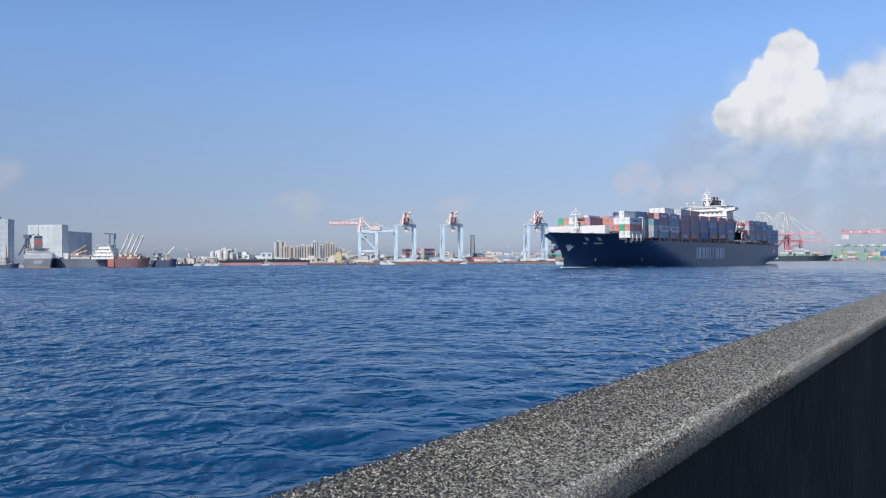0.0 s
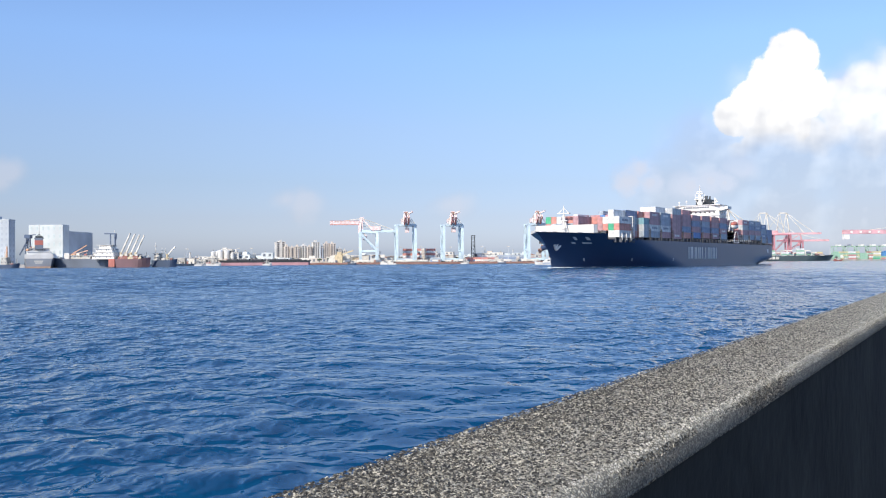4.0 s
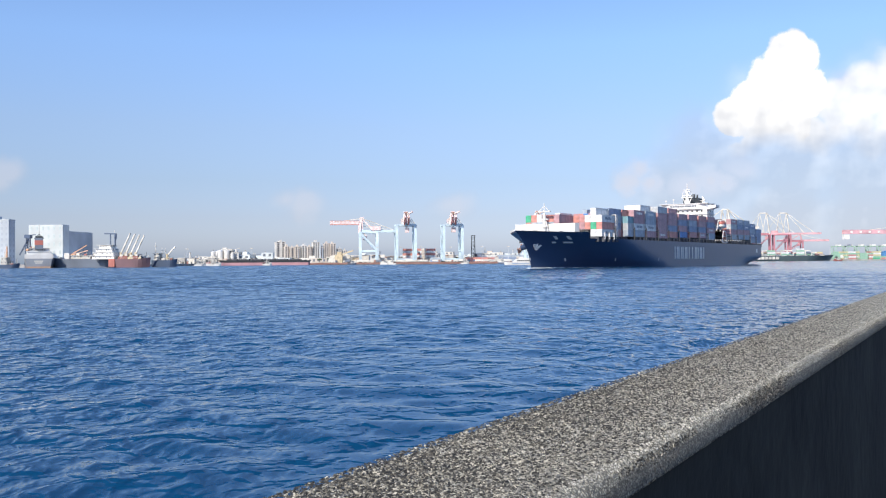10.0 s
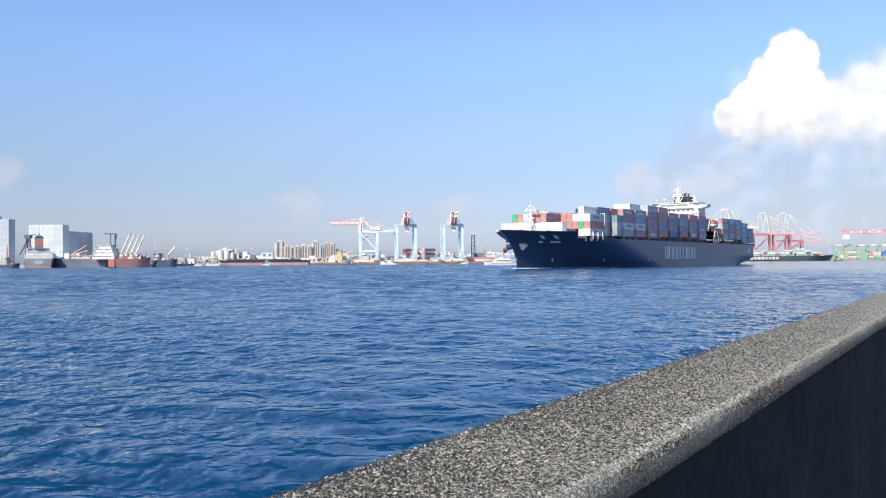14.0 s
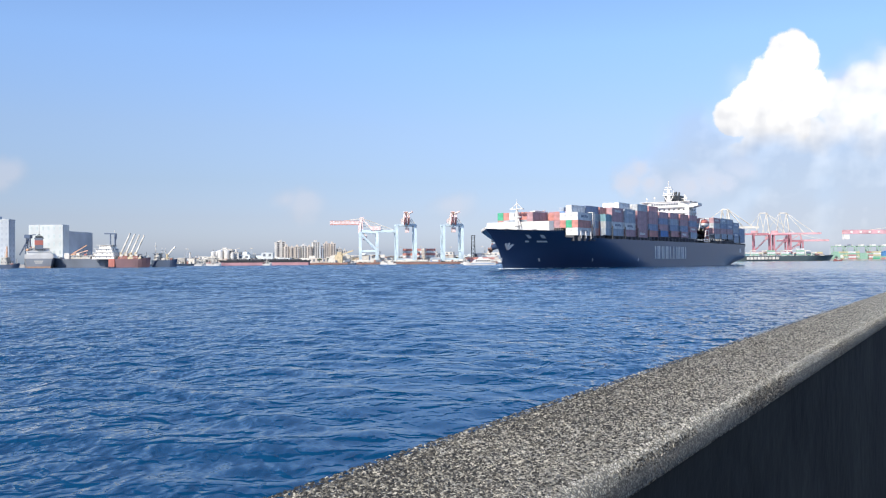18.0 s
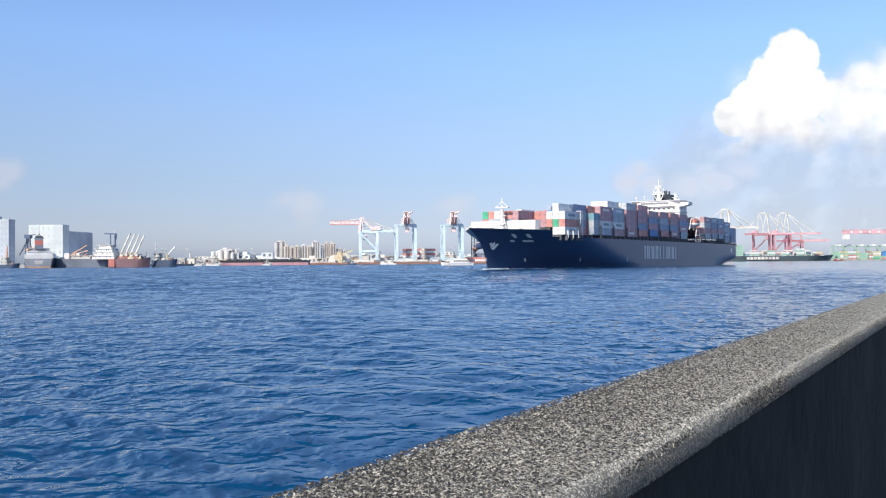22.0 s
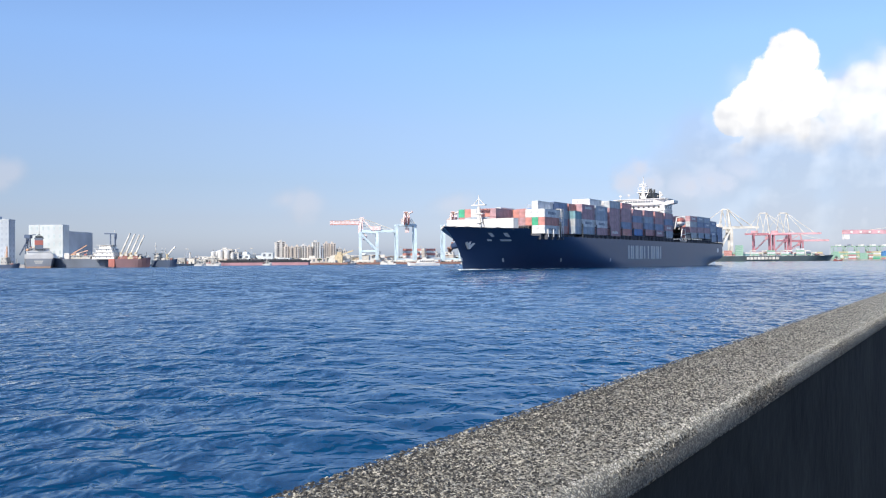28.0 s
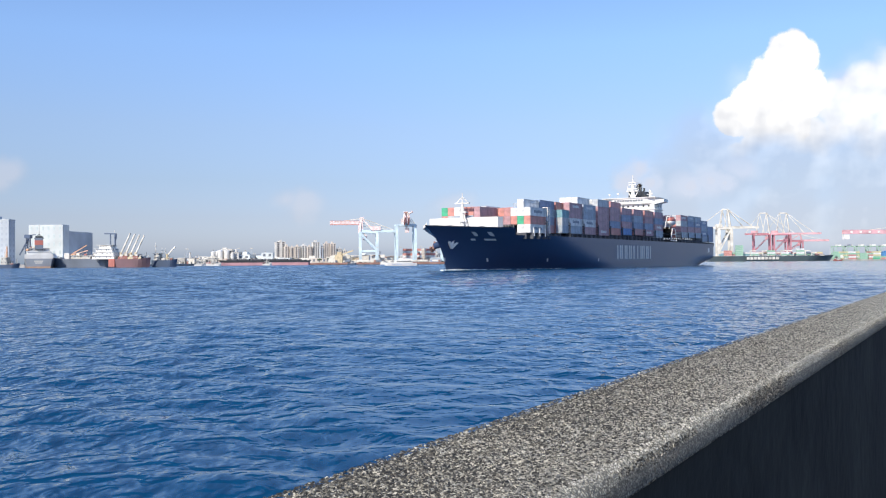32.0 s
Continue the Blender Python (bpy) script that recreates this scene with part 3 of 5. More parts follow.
MARKED = {k: container_mesh(k, marked=True) for k in BOXES}
TIER, ROW = 2.86, 2.5
MIX = ["maroon"] * 5 + ["rust"] * 4 + ["brick"] * 2 + ["navy"] * 3 + ["slate"] * 3 + ["grey"] * 2 + ["white", "blue", "teal"]
rng = random.Random(11)


def bay(front, tiers_outer, tiers_inner, rows=15, base=13.2, meshes=LONG, length=12.19, fixed=None, across=0.0):
    """One bay of stacked containers across the beam; fixed sets the colour of (row, tier), row 0 being the outermost on the port side."""
    y0 = rows * ROW / 2 + across
    for r in range(rows):
        edge = r == 0 or r == rows - 1
        top = tiers_outer if edge else tiers_inner[min(r - 1, len(tiers_inner) - 1)] if isinstance(tiers_inner, list) else tiers_inner
        for t in range(top):
            inside = 2 <= r < rows - 2 and t < top - 2
            key = (fixed or {}).get((r, t)) or rng.choice(MIX)
            if inside:
                continue
            bold = edge and meshes is LONG and (key == "white" or rng.random() < 0.16)
            ob = part("container", MARKED[key] if bold else meshes[key], None, ship)
            ob.location = (front - length, y0 - (r + 1) * ROW + 0.03, base + t * TIER)
            ob.scale = (1, 1, 1.09)


def lashing_bridge(x, z1, half=19.2, z0=10.4):
    f = Form()
    for i in range(9):
        y = -half + 2 * half * i / 8
        f.beam((x, y, z0), (x, y, z1), 0.35)
    for z in (13.0, 15.9, 18.8):
        if z <= z1:
            f.beam((x, -half, z), (x, half, z), 0.9, 0.25)
            f.beam((x, -half, z + 1.0), (x, half, z + 1.0), 0.08)
    part("lashing_bridge", f, GREYDECK, ship)


bay(245, 2, 2, rows=6, base=15.4, across=-1.2, fixed={(0, 1): "maroon", (0, 0): "maroon", (1, 1): "brick", (5, 1): "green", (4, 1): "brick", (3, 1): "white", (2, 1): "rust"})
bay(232.6, 3, [4, 3, 3, 3, 3, 3, 2, 2, 2], rows=11, across=5.0, base=12.5, fixed={(0, 0): "white", (0, 1): "brick", (0, 2): "white", (1, 2): "white", (1, 1): "green", (1, 3): "white", (2, 2): "white", (2, 3): "white", (2, 1): "brick",
    (3, 2): "rust", (4, 2): "brick", (5, 2): "white", (3, 1): "maroon", (1, 0): "white", (2, 0): "brick", (3, 0): "white"})
bay(219.8, 0, [4, 4, 3, 3, 2, 2, 2, 2, 2, 2, 2, 2, 2], base=12.9, fixed={(1, 0): "maroon", (1, 1): "navy", (1, 2): "slate", (1, 3): "navy", (2, 3): "navy"})
bay(206.3, 3, [4, 3, 3, 3, 3, 2], meshes=SHORT, length=6.06, base=12.9, fixed={(0, 0): "slate", (0, 1): "grey", (0, 2): "teal", (1, 3): "brick"})
bay(199.7, 4, [4, 4, 4, 4, 3], base=13.0, fixed={(0, 0): "slate", (0, 1): "white", (0, 2): "maroon", (0, 3): "maroon", (1, 3): "rust"})
bay(186.2, 4, [5, 5, 5, 4, 4], base=13.0, fixed={(0, 0): "maroon", (0, 1): "white", (0, 2): "slate", (0, 3): "slate", (1, 4): "white", (2, 4): "white", (3, 4): "white"})
bay(171.6, 5, [5, 5, 5, 5, 4], base=12.9, fixed={(0, 0): "maroon", (0, 1): "maroon", (0, 2): "maroon", (0, 3): "maroon", (0, 4): "grey", **{(r, 4): "white" for r in range(1, 10)}})
bay(158.2, 4, [4, 4, 5, 4, 4], base=13.4, fixed={(0, 0): "brick", (0, 1): "navy", (0, 2): "maroon", (0, 3): "maroon", (1, 3): "brick", (3, 4): "rust"})
bay(144.2, 4, [4, 5, 4, 4, 4], base=13.7, fixed={(0, 0): "blue", (0, 1): "maroon", (0, 2): "navy", (0, 3): "maroon", (2, 4): "rust"})
bay(129.5, 4, 4, base=13.9, fixed={(0, 0): "rust", (0, 1): "navy", (0, 2): "slate", (0, 3): "maroon", (1, 3): "green"})
bay(114.8, 4, 4, base=13.9, fixed={(0, 0): "maroon", (0, 1): "navy", (0, 2): "maroon", (0, 3): "rust"})
bay(100.6, 4, 4, base=13.9, fixed={(0, 0): "slate", (0, 1): "maroon", (0, 2): "navy", (0, 3): "maroon"})
bay(59.6, 4, 4, base=14.2, fixed={(0, 0): "grey", (0, 1): "maroon", (0, 2): "grey", (0, 3): "maroon", (1, 3): "white"})
bay(46.6, 4, [4, 3, 4, 4, 4], base=14.4, fixed={(0, 0): "slate", (0, 1): "maroon", (0, 2): "navy", (0, 3): "slate"})
bay(33.8, 4, 4, base=14.4, fixed={(0, 0): "slate", (0, 1): "maroon", (0, 2): "navy", (0, 3): "slate"})
bay(21.2, 4, 4, base=12.8, fixed={(0, 0): "slate", (0, 1): "navy", (0, 2): "slate", (0, 3): "navy"})
bay(8.6, 3, 3, base=12.8, fixed={(0, 0): "navy", (0, 1): "navy", (0, 2): "navy"})
FRONTS = (232.6, 219.8, 199.7, 186.2, 171.6, 158.2, 144.2, 129.5, 114.8, 100.6, 59.6, 46.6, 33.8, 21.2, 8.6)
for x in FRONTS[1:]:
    lashing_bridge(x + 0.7, 16.8)
for x in FRONTS:
    z = 12.4 if x > 205 or x < 25 else 12.85 if x > 160 else 13.35
    for dx in (1.5, 6.1, 10.7):
        for s in (1, -1):
            part("pedestal", Form().box(x - 0.5 - dx, s * 18.75 - 0.55, 10.4, x + 0.5 - dx, s * 18.75 + 0.55, z), GREYDECK, ship)
    part("hatch_cover", Form().box(x - 12.4, -17.3, 10.4, x + 0.2, 17.3, z), GREYDECK, ship)

# forecastle
plan = [(246.0, -12.9), (246.2, -7.0), (246.4, 0.0), (246.2, 7.0), (245.8, 13.4), (243.6, 14.0)]
ring = [[(x, y, 12.6), (x, y, 17.5), (x - 0.35, y - 0.05, 17.5), (x - 0.35, y - 0.05, 12.6)] for x, y in plan]
guard = Form().sheet(ring, True).add(ring[0], [(0, 1, 2, 3)]).add(ring[-1], [(3, 2, 1, 0)])
part("breakwater", guard, WHITE, ship, "white painted breakwater on the forecastle")
foremast = part("foremast", Form().tube((247.7, 1.1, 13), (247.7, 1.1, 21.4), 0.8, 0.6).tube((247.7, 1.1, 21.4), (247.7, 1.1, 25.6), 0.28, 0.12), WHITE, ship, "white foremast with cross platforms")
for z0, depth, span, thick in ((16.0, 1.2, 1.3, 0.4), (19.0, 0.8, 1.8, 0.4), (22.0, 0.5, 2.7, 0.35)):
    part("platform", Form().box(247.7 - depth, 1.1 - span, z0, 247.7 + depth, 1.1 + span, z0 + thick), WHITE, foremast)
for y0, z0, y1, z1, w in ((-2.4, 22.2, 0, 24.4, 0.22), (2.4, 22.2, 0, 24.4, 0.22), (2.0, 13, 0.6, 19.0, 0.35)):
    part("stay", Form().beam((247.7, 1.1 + y0, z0), (247.7, 1.1 + y1, z1), w), WHITE, foremast)
for s in (1, -1):
    rail = Form()
    for i in range(24):
        x = 241 + 1.1 * i
        y, z = s * (half_breadth(x, deck_height(x)) - 0.25), deck_height(x)
        rail.beam((x, y, z - 0.3), (x, y, z + 1.0), 0.09)
        if i:
            rail.beam(last, (x, y, z + 1.0), 0.07)
            rail.beam(last - Vector((0, 0, 0.5)), (x, y, z + 0.5), 0.05)
        last = Vector((x, y, z + 1.0))
    part("railing", rail, WHITE, ship, "white tubular railing")
for x, y in ((263, 0), (259, 3), (255, -4), (247, 8), (240, 11)):
    part("winch", Form().tube((x, y - 0.8, 13.9), (x, y + 0.8, 13.9), 0.6).box(x - 0.7, y - 1.0, 12.8, x + 0.7, y + 1.0, 13.4), GREYDECK, ship)

# white access tower and lashing posts in the gap behind the first bay
access = Form()
for x, y in ((219.3, 18.9), (217.5, 18.9), (219.3, 17.3), (217.5, 17.3)):
    access.beam((x, y, 11.2), (x, y, 21.5), 0.28)
for z in (13.6, 16.2, 18.8, 21.4):
    access.box(217.3, 17.1, z, 219.5, 19.1, z + 0.22)
for i in range(3):
    access.beam((219.3, 18.9, 13.7 + 2.6 * i), (217.5, 18.9, 16.2 + 2.6 * i), 0.2)
part("access_tower", access, WHITE, ship, "white steel access tower between the bays")
for x in (231.0, 226.5, 222.0):
    part("lashing_post", Form().tube((x, 19.2, 11.3), (x, 19.2, 14.0), 0.3, 0.25, 8), WHITE, ship, "white lashing post")
FORWARD = {ob.name for ob in ship.children}
# accommodation block, bridge and funnel
tower = Form().box(72, -12.5, 10.4, 84, 12.5, 30.6)
part("accommodation", tower, WHITE, ship, "white accommodation block")
for z in (16, 18.9, 21.8, 24.7, 27.6):
    part("deck_ledge", Form().box(71.6, -13.2, z, 84.6, 13.2, z + 0.25), WHITE, ship)
house = Form().prism([(73, -13), (83.5, -13), (85.5, -8), (85.5, 8), (83.5, 13), (73, 13)], 30.6, 33.4).box(72.4, -13.6, 33.4, 86, 13.6, 33.7)
part("wheelhouse", house, WHITE, ship)
for s in (1, -1):
    wing = Form().add([(78, s * 13, 30.2), (84.5, s * 13, 30.2), (84.5, s * 17.4, 31.1), (78, s * 17.4, 31.1), (78, s * 13, 32.2), (84.5, s * 13, 32.2), (84.5, s * 17.4, 32.5), (78, s * 17.4, 32.5)],
                      [(3, 2, 1, 0), (4, 5, 6, 7), (0, 1, 5, 4), (1, 2, 6, 5), (2, 3, 7, 6), (3, 0, 4, 7)])
    part("bridge_wing", wing, WHITE, ship)
    for x in (74.5, 77.5, 80.5):
        for z in (17.3, 20.2, 23.1, 26, 28.9):
            part("window", Form().box(x, s * 12.46, z, x + 0.9, s * 12.53, z + 0.9), GLASS, ship)
for i in range(11):
    y = -7.4 + 1.35 * i
    part("window", Form().box(85.46, y, 31.7, 85.54, y + 1.15, 32.7), FARGLASS, ship)
for z in (23.3, 26.2, 29.0):
    for i in range(9):
        y = -11.6 + 2.6 * i
        part("window", Form().box(83.96, y, z, 84.04, y + 0.9, z + 0.9), GLASS, ship)
radar = part("radar_mast", Form().tube((79, 0, 33.5), (79, 0, 40.6), 1.15, 0.8).tube((79, 0, 40.6), (79, 0, 45.4), 0.35, 0.14), WHITE, ship, "white radar mast with scanners")
part("platform", Form().box(78, -3.0, 37.2, 80, 3.0, 37.6), WHITE, radar)
part("platform", Form().box(78.2, -2.0, 40.4, 79.8, 2.0, 40.8), WHITE, radar)
part("scanner", Form().beam((80, -2.4, 38.4), (80, 2.4, 38.4), 0.45).tube((80, 0, 37.5), (80, 0, 38.4), 0.3), WHITE, radar)
part("scanner", Form().beam((79.8, -1.8, 41.6), (79.8, 1.8, 41.6), 0.4).tube((79.8, 0, 40.7), (79.8, 0, 41.6), 0.25), WHITE, radar)
for s in (-1, 1):
    part("strut", Form().beam((79, s * 2.6, 37.4), (79, s * 0.6, 33.6), 0.35), WHITE, radar)
    part("whip_aerial", Form().tube((79, s * 2.7, 37.5), (79, s * 2.7, 40.2), 0.14), WHITE, radar)
for x, y, h in ((76, 8, 37), (75.5, -9, 36.5), (82, 10.5, 35.5), (82, -11, 35.6)):
    part("antenna", Form().tube((x, y, 33.6), (x, y, h), 0.12, 0.06).blob((x, y, h), 0.6), WHITE, ship)
fun = Form().prism([(58, -4), (67, -4), (68.4, -2), (68.4, 2), (67, 4), (58, 4), (56.6, 2), (56.6, -2)], 12, 37.5)
part("funnel", fun, DARK, ship, "black funnel with dark top")
part("funnel_base", Form().box(56, -8, 10.4, 70, 8, 28), WHITE, ship)
for x, y in ((60, -1.6), (60, 1.6), (63.5, 0), (65.5, -1.8), (65.5, 1.8)):
    part("exhaust_pipe", Form().tube((x, y, 37.4), (x - 0.8, y, 39.6), 0.55, 0.5), DARK, ship)
part("funnel_mast", Form().tube((70, 5.5, 28), (69.6, 5.5, 38.5), 0.5, 0.3).beam((69.6, 4, 36), (69.6, 7, 36), 0.3), WHITE, ship)
for s in (1, -1):
    for name, z, tall, paint, label in (("lifeboat_hull", 21.4, 0.95, WHITE, "white lifeboat hull"), ("lifeboat", 22.6, 0.9, REDPAINT, "faded red enclosed lifeboat canopy")):
        boat = Form().blob((0, 0, 0), 2.0, rough=0.02, n=14)
        boat.v = [(68 + x * 2.2, s * 17.4 + y * 0.85, z + h * tall * (0.8 if h < 0 else 1.0)) for x, y, h in boat.v]
        part(name, boat, paint, ship, label, smooth=True)
    for x in (64.6, 71.4):
        dav = Form().beam((x, s * 15.2, 18.5), (x, s * 16.2, 24.3), 0.4).beam((x, s * 16.2, 24.3), (x, s * 18.2, 24.5), 0.4).beam((x, s * 17.4, 24.4), (x, s * 17.4, 22.6), 0.15)
        part("davit", dav, WHITE, ship, "white boat davit")
    cradle = Form()
    for x0, z0, x1, z1 in ((63.8, 12.4, 66.2, 18.4), (66.2, 18.4, 70.4, 18.4), (70.4, 18.4, 73.2, 12.4), (63.8, 12.4, 73.2, 12.4), (65.2, 15.6, 71.8, 15.6)):
        cradle.beam((x0, s * 18.6, z0), (x1, s * 18.6, z1), 0.34)
    part("boat_cradle", cradle, WHITE, ship, "white boat cradle frame")

for ob in ship.children:
    if ob.name not in FORWARD:
        ob.location.x += 5.0 if ob.name.split(".")[0] in ("funnel", "exhaust_pipe", "funnel_base") else 2.6 if ob.name.split(".")[0] in ("lifeboat", "lifeboat_hull", "davit", "boat_cradle") else -2.2

# marks on the hull: plain bars where lettering stands
def hull_bar(x0, z0, x1, z1, name="lettering_bar", mat=WHITE, label="plain white bar on the hull"):
    f = Form()
    rows = []
    for i in range(4):
        z = z0 + (z1 - z0) * i / 3
        row = []
        for x in (x0, (x0 + x1) / 2, x1):
            px = x + (1.3 * (half_breadth(x, z) - half_breadth(x, (z0 + z1) / 2)) if x > 200 else 0.0)
            row.append((px, half_breadth(px, z) + 0.06, z))
        rows.append(row)
    f.sheet(rows)
    part(name, f, mat, ship, label)


x = 154.0
for w in (4.6, 5.2, 4.8, 5.0, -2.2, 5.8, 1.7, 4.8, 4.8):
    if w > 0:
        hull_bar(x - 1.5, 3.5, x, 9.2, label="pale upright bar on the hull side")
        if w > 2:
            hull_bar(x - w, 3.5, x - w + 1.5, 9.2, label="pale upright bar on the hull side")
    x -= abs(w) + 0.55
for x0, x1, z0, z1 in ((250.9, 252.1, 11.1, 12.4), (246.0, 247.4, 11.1, 12.4), (249.4, 250.9, 9.7, 10.3), (242.8, 246.6, 9.7, 10.3)):
    hull_bar(x0, z0, x1, z1)
for x0, z0 in ((257.2, 2.9), (239.5, 2.7), (211.6, 2.6), (174, 2.6)):
    hull_bar(x0, z0, x0 + 0.7, z0 + 1.2, "towing_mark")
y = half_breadth(255.2, 8.0)
part("anchor", Form().beam((255.4, y + 0.9, 11.6), (256.2, y - 0.2, 7.4), 0.7).beam((254.0, y + 0.9, 9.2), (256.2, y, 7.2), 0.7).beam((257.4, y - 0.2, 9.3), (256.2, y, 7.2), 0.7).tube((255.3, y - 0.5, 11.0), (255.3, y + 0.9, 11.0), 1.1),
     WHITE, ship, "pale stockless anchor in its pocket")
part("anchor_bolster", Form().tube((256.2, -1.4, 8.8), (256.6, -4.3, 7.9), 1.3, 1.0, 10), NAVY, ship)
part("anchor", Form().beam((256.4, -4.2, 9.4), (256.8, -5.2, 6.2), 0.7).beam((255.2, -4.9, 7.6), (256.8, -5.2, 6.1), 0.6).beam((258.2, -4.9, 7.6), (256.8, -5.2, 6.1), 0.6), RUST, ship, "rust brown stockless anchor on its bolster")
hull_bar(9.0, 7.0, 12.6, 9.3, "mooring_opening", WHITE, "white framed mooring opening")


def ship_pose(t):
    """The ship's pose at t seconds: the bow's place and the course, which swings slowly to port."""
    marks = ((0.0, 42.3, 349.2, 35.27), (8.0, 29.4, 330.2, 34.65), (16.5, 16.5, 310.0, 33.69), (24.0, 5.4, 291.8, 32.66), (32.0, -6.1, 271.9, 31.56))
    for p, q in zip(marks, marks[1:]):
        if t <= q[0]:
            u = (t - p[0]) / (q[0] - p[0])
            break
    x, y, course = (p[k] + (q[k] - p[k]) * u for k in (1, 2, 3))
    w = radians(course)
    return pose(x + LOA * math.sin(w), y + LOA * math.cos(w), 0, 0, 0, math.degrees(math.atan2(-math.cos(w), -math.sin(w))))


wash = Form()
rng = random.Random(5)
for i in range(150):
    s = rng.random() ** 1.5
    x = 260 - 60 * s
    y = half_breadth(min(x, 258), 0.1) + 0.2 + rng.random() * (0.6 + 1.6 * s)
    wash.blob((x, y, 0.02), rng.uniform(0.25, 0.8) * (1 - 0.6 * s), i, 0.45, 0.5, 6)
for i in range(60):
    wash.blob((rng.uniform(-26, 3), rng.uniform(-9, 13), 0.0), rng.uniform(0.3, 0.8), i, 0.3, 0.5, 6)
bow_wave = solid("bow_wave", wash, FOAM, "thin white foam along the ship's waterline", "foam", kind="stuff", smooth=True)


# ---- far shore: cranes ----
def quay_crane(name, paint, head, label, m, gauge=18.0, width=20.0, height=37.0, reach=31.0, tail=22.0, raised=0.0, group="quay cranes", boom_up=0.0, stout=1.6, rise=15.5, top_paint=None, deep=1.0, flange=None):
    """A portal crane: x points over the water, y along the quay, four legs at the corners."""
    c = thing(name, label, "crane", m, group)
    for x in (0, -gauge):
        for y in (-width / 2, width / 2):
            leg = part("leg", Form().beam((x, y, 1.2), (x, y, height), 1.7 * stout, 1.9 * stout), paint, c)
            part("wheel_bogie", Form().box(x - 1.1, y - 2.6, 0, x + 1.1, y + 2.6, 1.4), DARK, c)
    for x in (0, -gauge):
        part("sill_beam", Form().beam((x, -width / 2, 3.2), (x, width / 2, 3.2), 1.5, 1.5 * stout), paint, c)
        part("portal_beam", Form().beam((x, -width / 2, height - 0.8), (x, width / 2, height - 0.8), 1.4, 1.4 * stout), paint, c)
    for y in (-width / 2, width / 2):
        part("side_beam", Form().beam((0, y, 13), (-gauge, y, 13), 1.2, 1.2 * stout), paint, c)
        part("top_beam", Form().beam((0, y, height - 0.8), (-gauge, y, height - 0.8), 1.2, 1.2 * stout), paint, c)
        part("diagonal_brace", Form().beam((-0.4, y, height - 2), (-gauge + 0.4, y, 14), (1.4 if paint is PALEBLUE else 0.9) * stout), paint, c)
    for y in (-2.6, 2.6):
        part("girder", Form().beam((1.5, y, height + 0.9), (-gauge - tail, y, height + 0.9), 0.9, 2.6), paint, c)
    for i in range(6):
        x = 1 - (gauge + tail) * i / 5
        part("girder_tie", Form().beam((x, -2.2, height + 0.9), (x, 2.2, height + 0.9), 0.5), paint, c)
    ca, sa = math.cos(radians(boom_up)), math.sin(radians(boom_up))
    for y in (-2.2, 2.2):
        part("boom", Form().beam((1.5, y, height + 0.9 + raised), (1.5 + reach * ca, y, height + 0.9 + raised + reach * sa), 0.9, 3.2 * deep), head, c, "red and white boom girder")
        # the red top flange of the pale boom
        for lift in (1.75 * deep, -1.75 * deep):
            part("boom_flange", Form().beam((1.5 - lift * sa, y, height + 0.9 + raised + lift * ca), (1.5 + reach * ca - lift * sa, y, height + 0.9 + raised + reach * sa + lift * ca), 1.2, 0.5), flange or head, c)
    for i in range(5):
        x = reach * (i + 0.5) / 5
        part("boom_tie", Form().beam((1.5 + x * ca, -1.8, height + 0.9 + raised + x * sa), (1.5 + x * ca, 1.8, height + 0.9 + raised + x * sa), 0.45), head, c)
    apex = height + rise
    top_paint = top_paint or head
    frame_ = Form()
    fore, back = (-gauge * 0.2, -gauge * 0.62) if rise > 20 else (-2.0, -2.0)
    for y in (-3.2, 3.2):
        frame_.beam((0, y, height), (fore, y * 0.35, apex), 1.1 * stout).beam((-gauge * 0.85, y, height), (back, y * 0.35, apex), 0.8 * stout)
    frame_.beam((fore, -2.2, apex), (fore, 2.2, apex), 1.4).beam((-1, -2.4, height + 8), (-1, 2.4, height + 8), 0.7)
    if rise > 20:
        frame_.beam((fore, 0, apex), (back, 0, apex), 2.0).beam((-gauge * 0.45, 0, height), (fore, 0, apex), 1.0).beam((-gauge * 0.3, 0, height), (back, 0, apex), 1.0)
    part("apex_frame", frame_, top_paint, c)
    for y in (-1.6, 1.6):
        if rise > 20:
            part("stay", Form().beam((fore, y, apex), (1.5 + reach * 0.45, y, height + 1.4), 0.45 * stout), CREAM, c)
        part("stay", Form().beam((fore, y, apex), (1.5 + reach * 0.8 * ca, y, height + 1.4 + raised + reach * 0.8 * sa), 0.45 * stout), CREAM, c)
        part("stay", Form().beam((back, y, apex), (-gauge - tail * 0.9, y, height + 1.8), 0.45 * stout), CREAM, c)
    part("machinery_house", Form().box(-gauge - 4, -4, height + 1.9, -gauge + 7, 4, height + 6.4), head, c, "red machinery house")
    part("trolley", Form().box(-7, -3, height - 1.2, -2.5, 3, height + 0.1), DARK, c)
    part("cabin", Form().box(-7.4, -1.0, height - 9.0, -3.0, 3.6, height - 3.6).beam((-5, 1, height - 3.6), (-5, 1, height), 1.2), head, c, "operator's cabin")
    return c


def east(b, d):
    """The x of a bearing (thousandths of forward distance) at a distance."""
    return b * d / 1000


GROUND = 2.1
HEAD = material("white and red crane paint", (0.82, 0.76, 0.73), 0.5, grain=0.5, stain=0.4, vary=0.1, dirt=(0.72, 0.46, 0.43))
# the first stands side on; the others turn their booms this way
first = quay_crane("quay_crane", PALEBLUE, HEAD, "pale blue quay crane with red and white boom lowered", pose(east(-94.5, 975), 975, GROUND, 0, 0, 186), gauge=18.5, width=17, height=34, reach=32, tail=22, raised=9.5, deep=1.15, flange=REDPAINT)
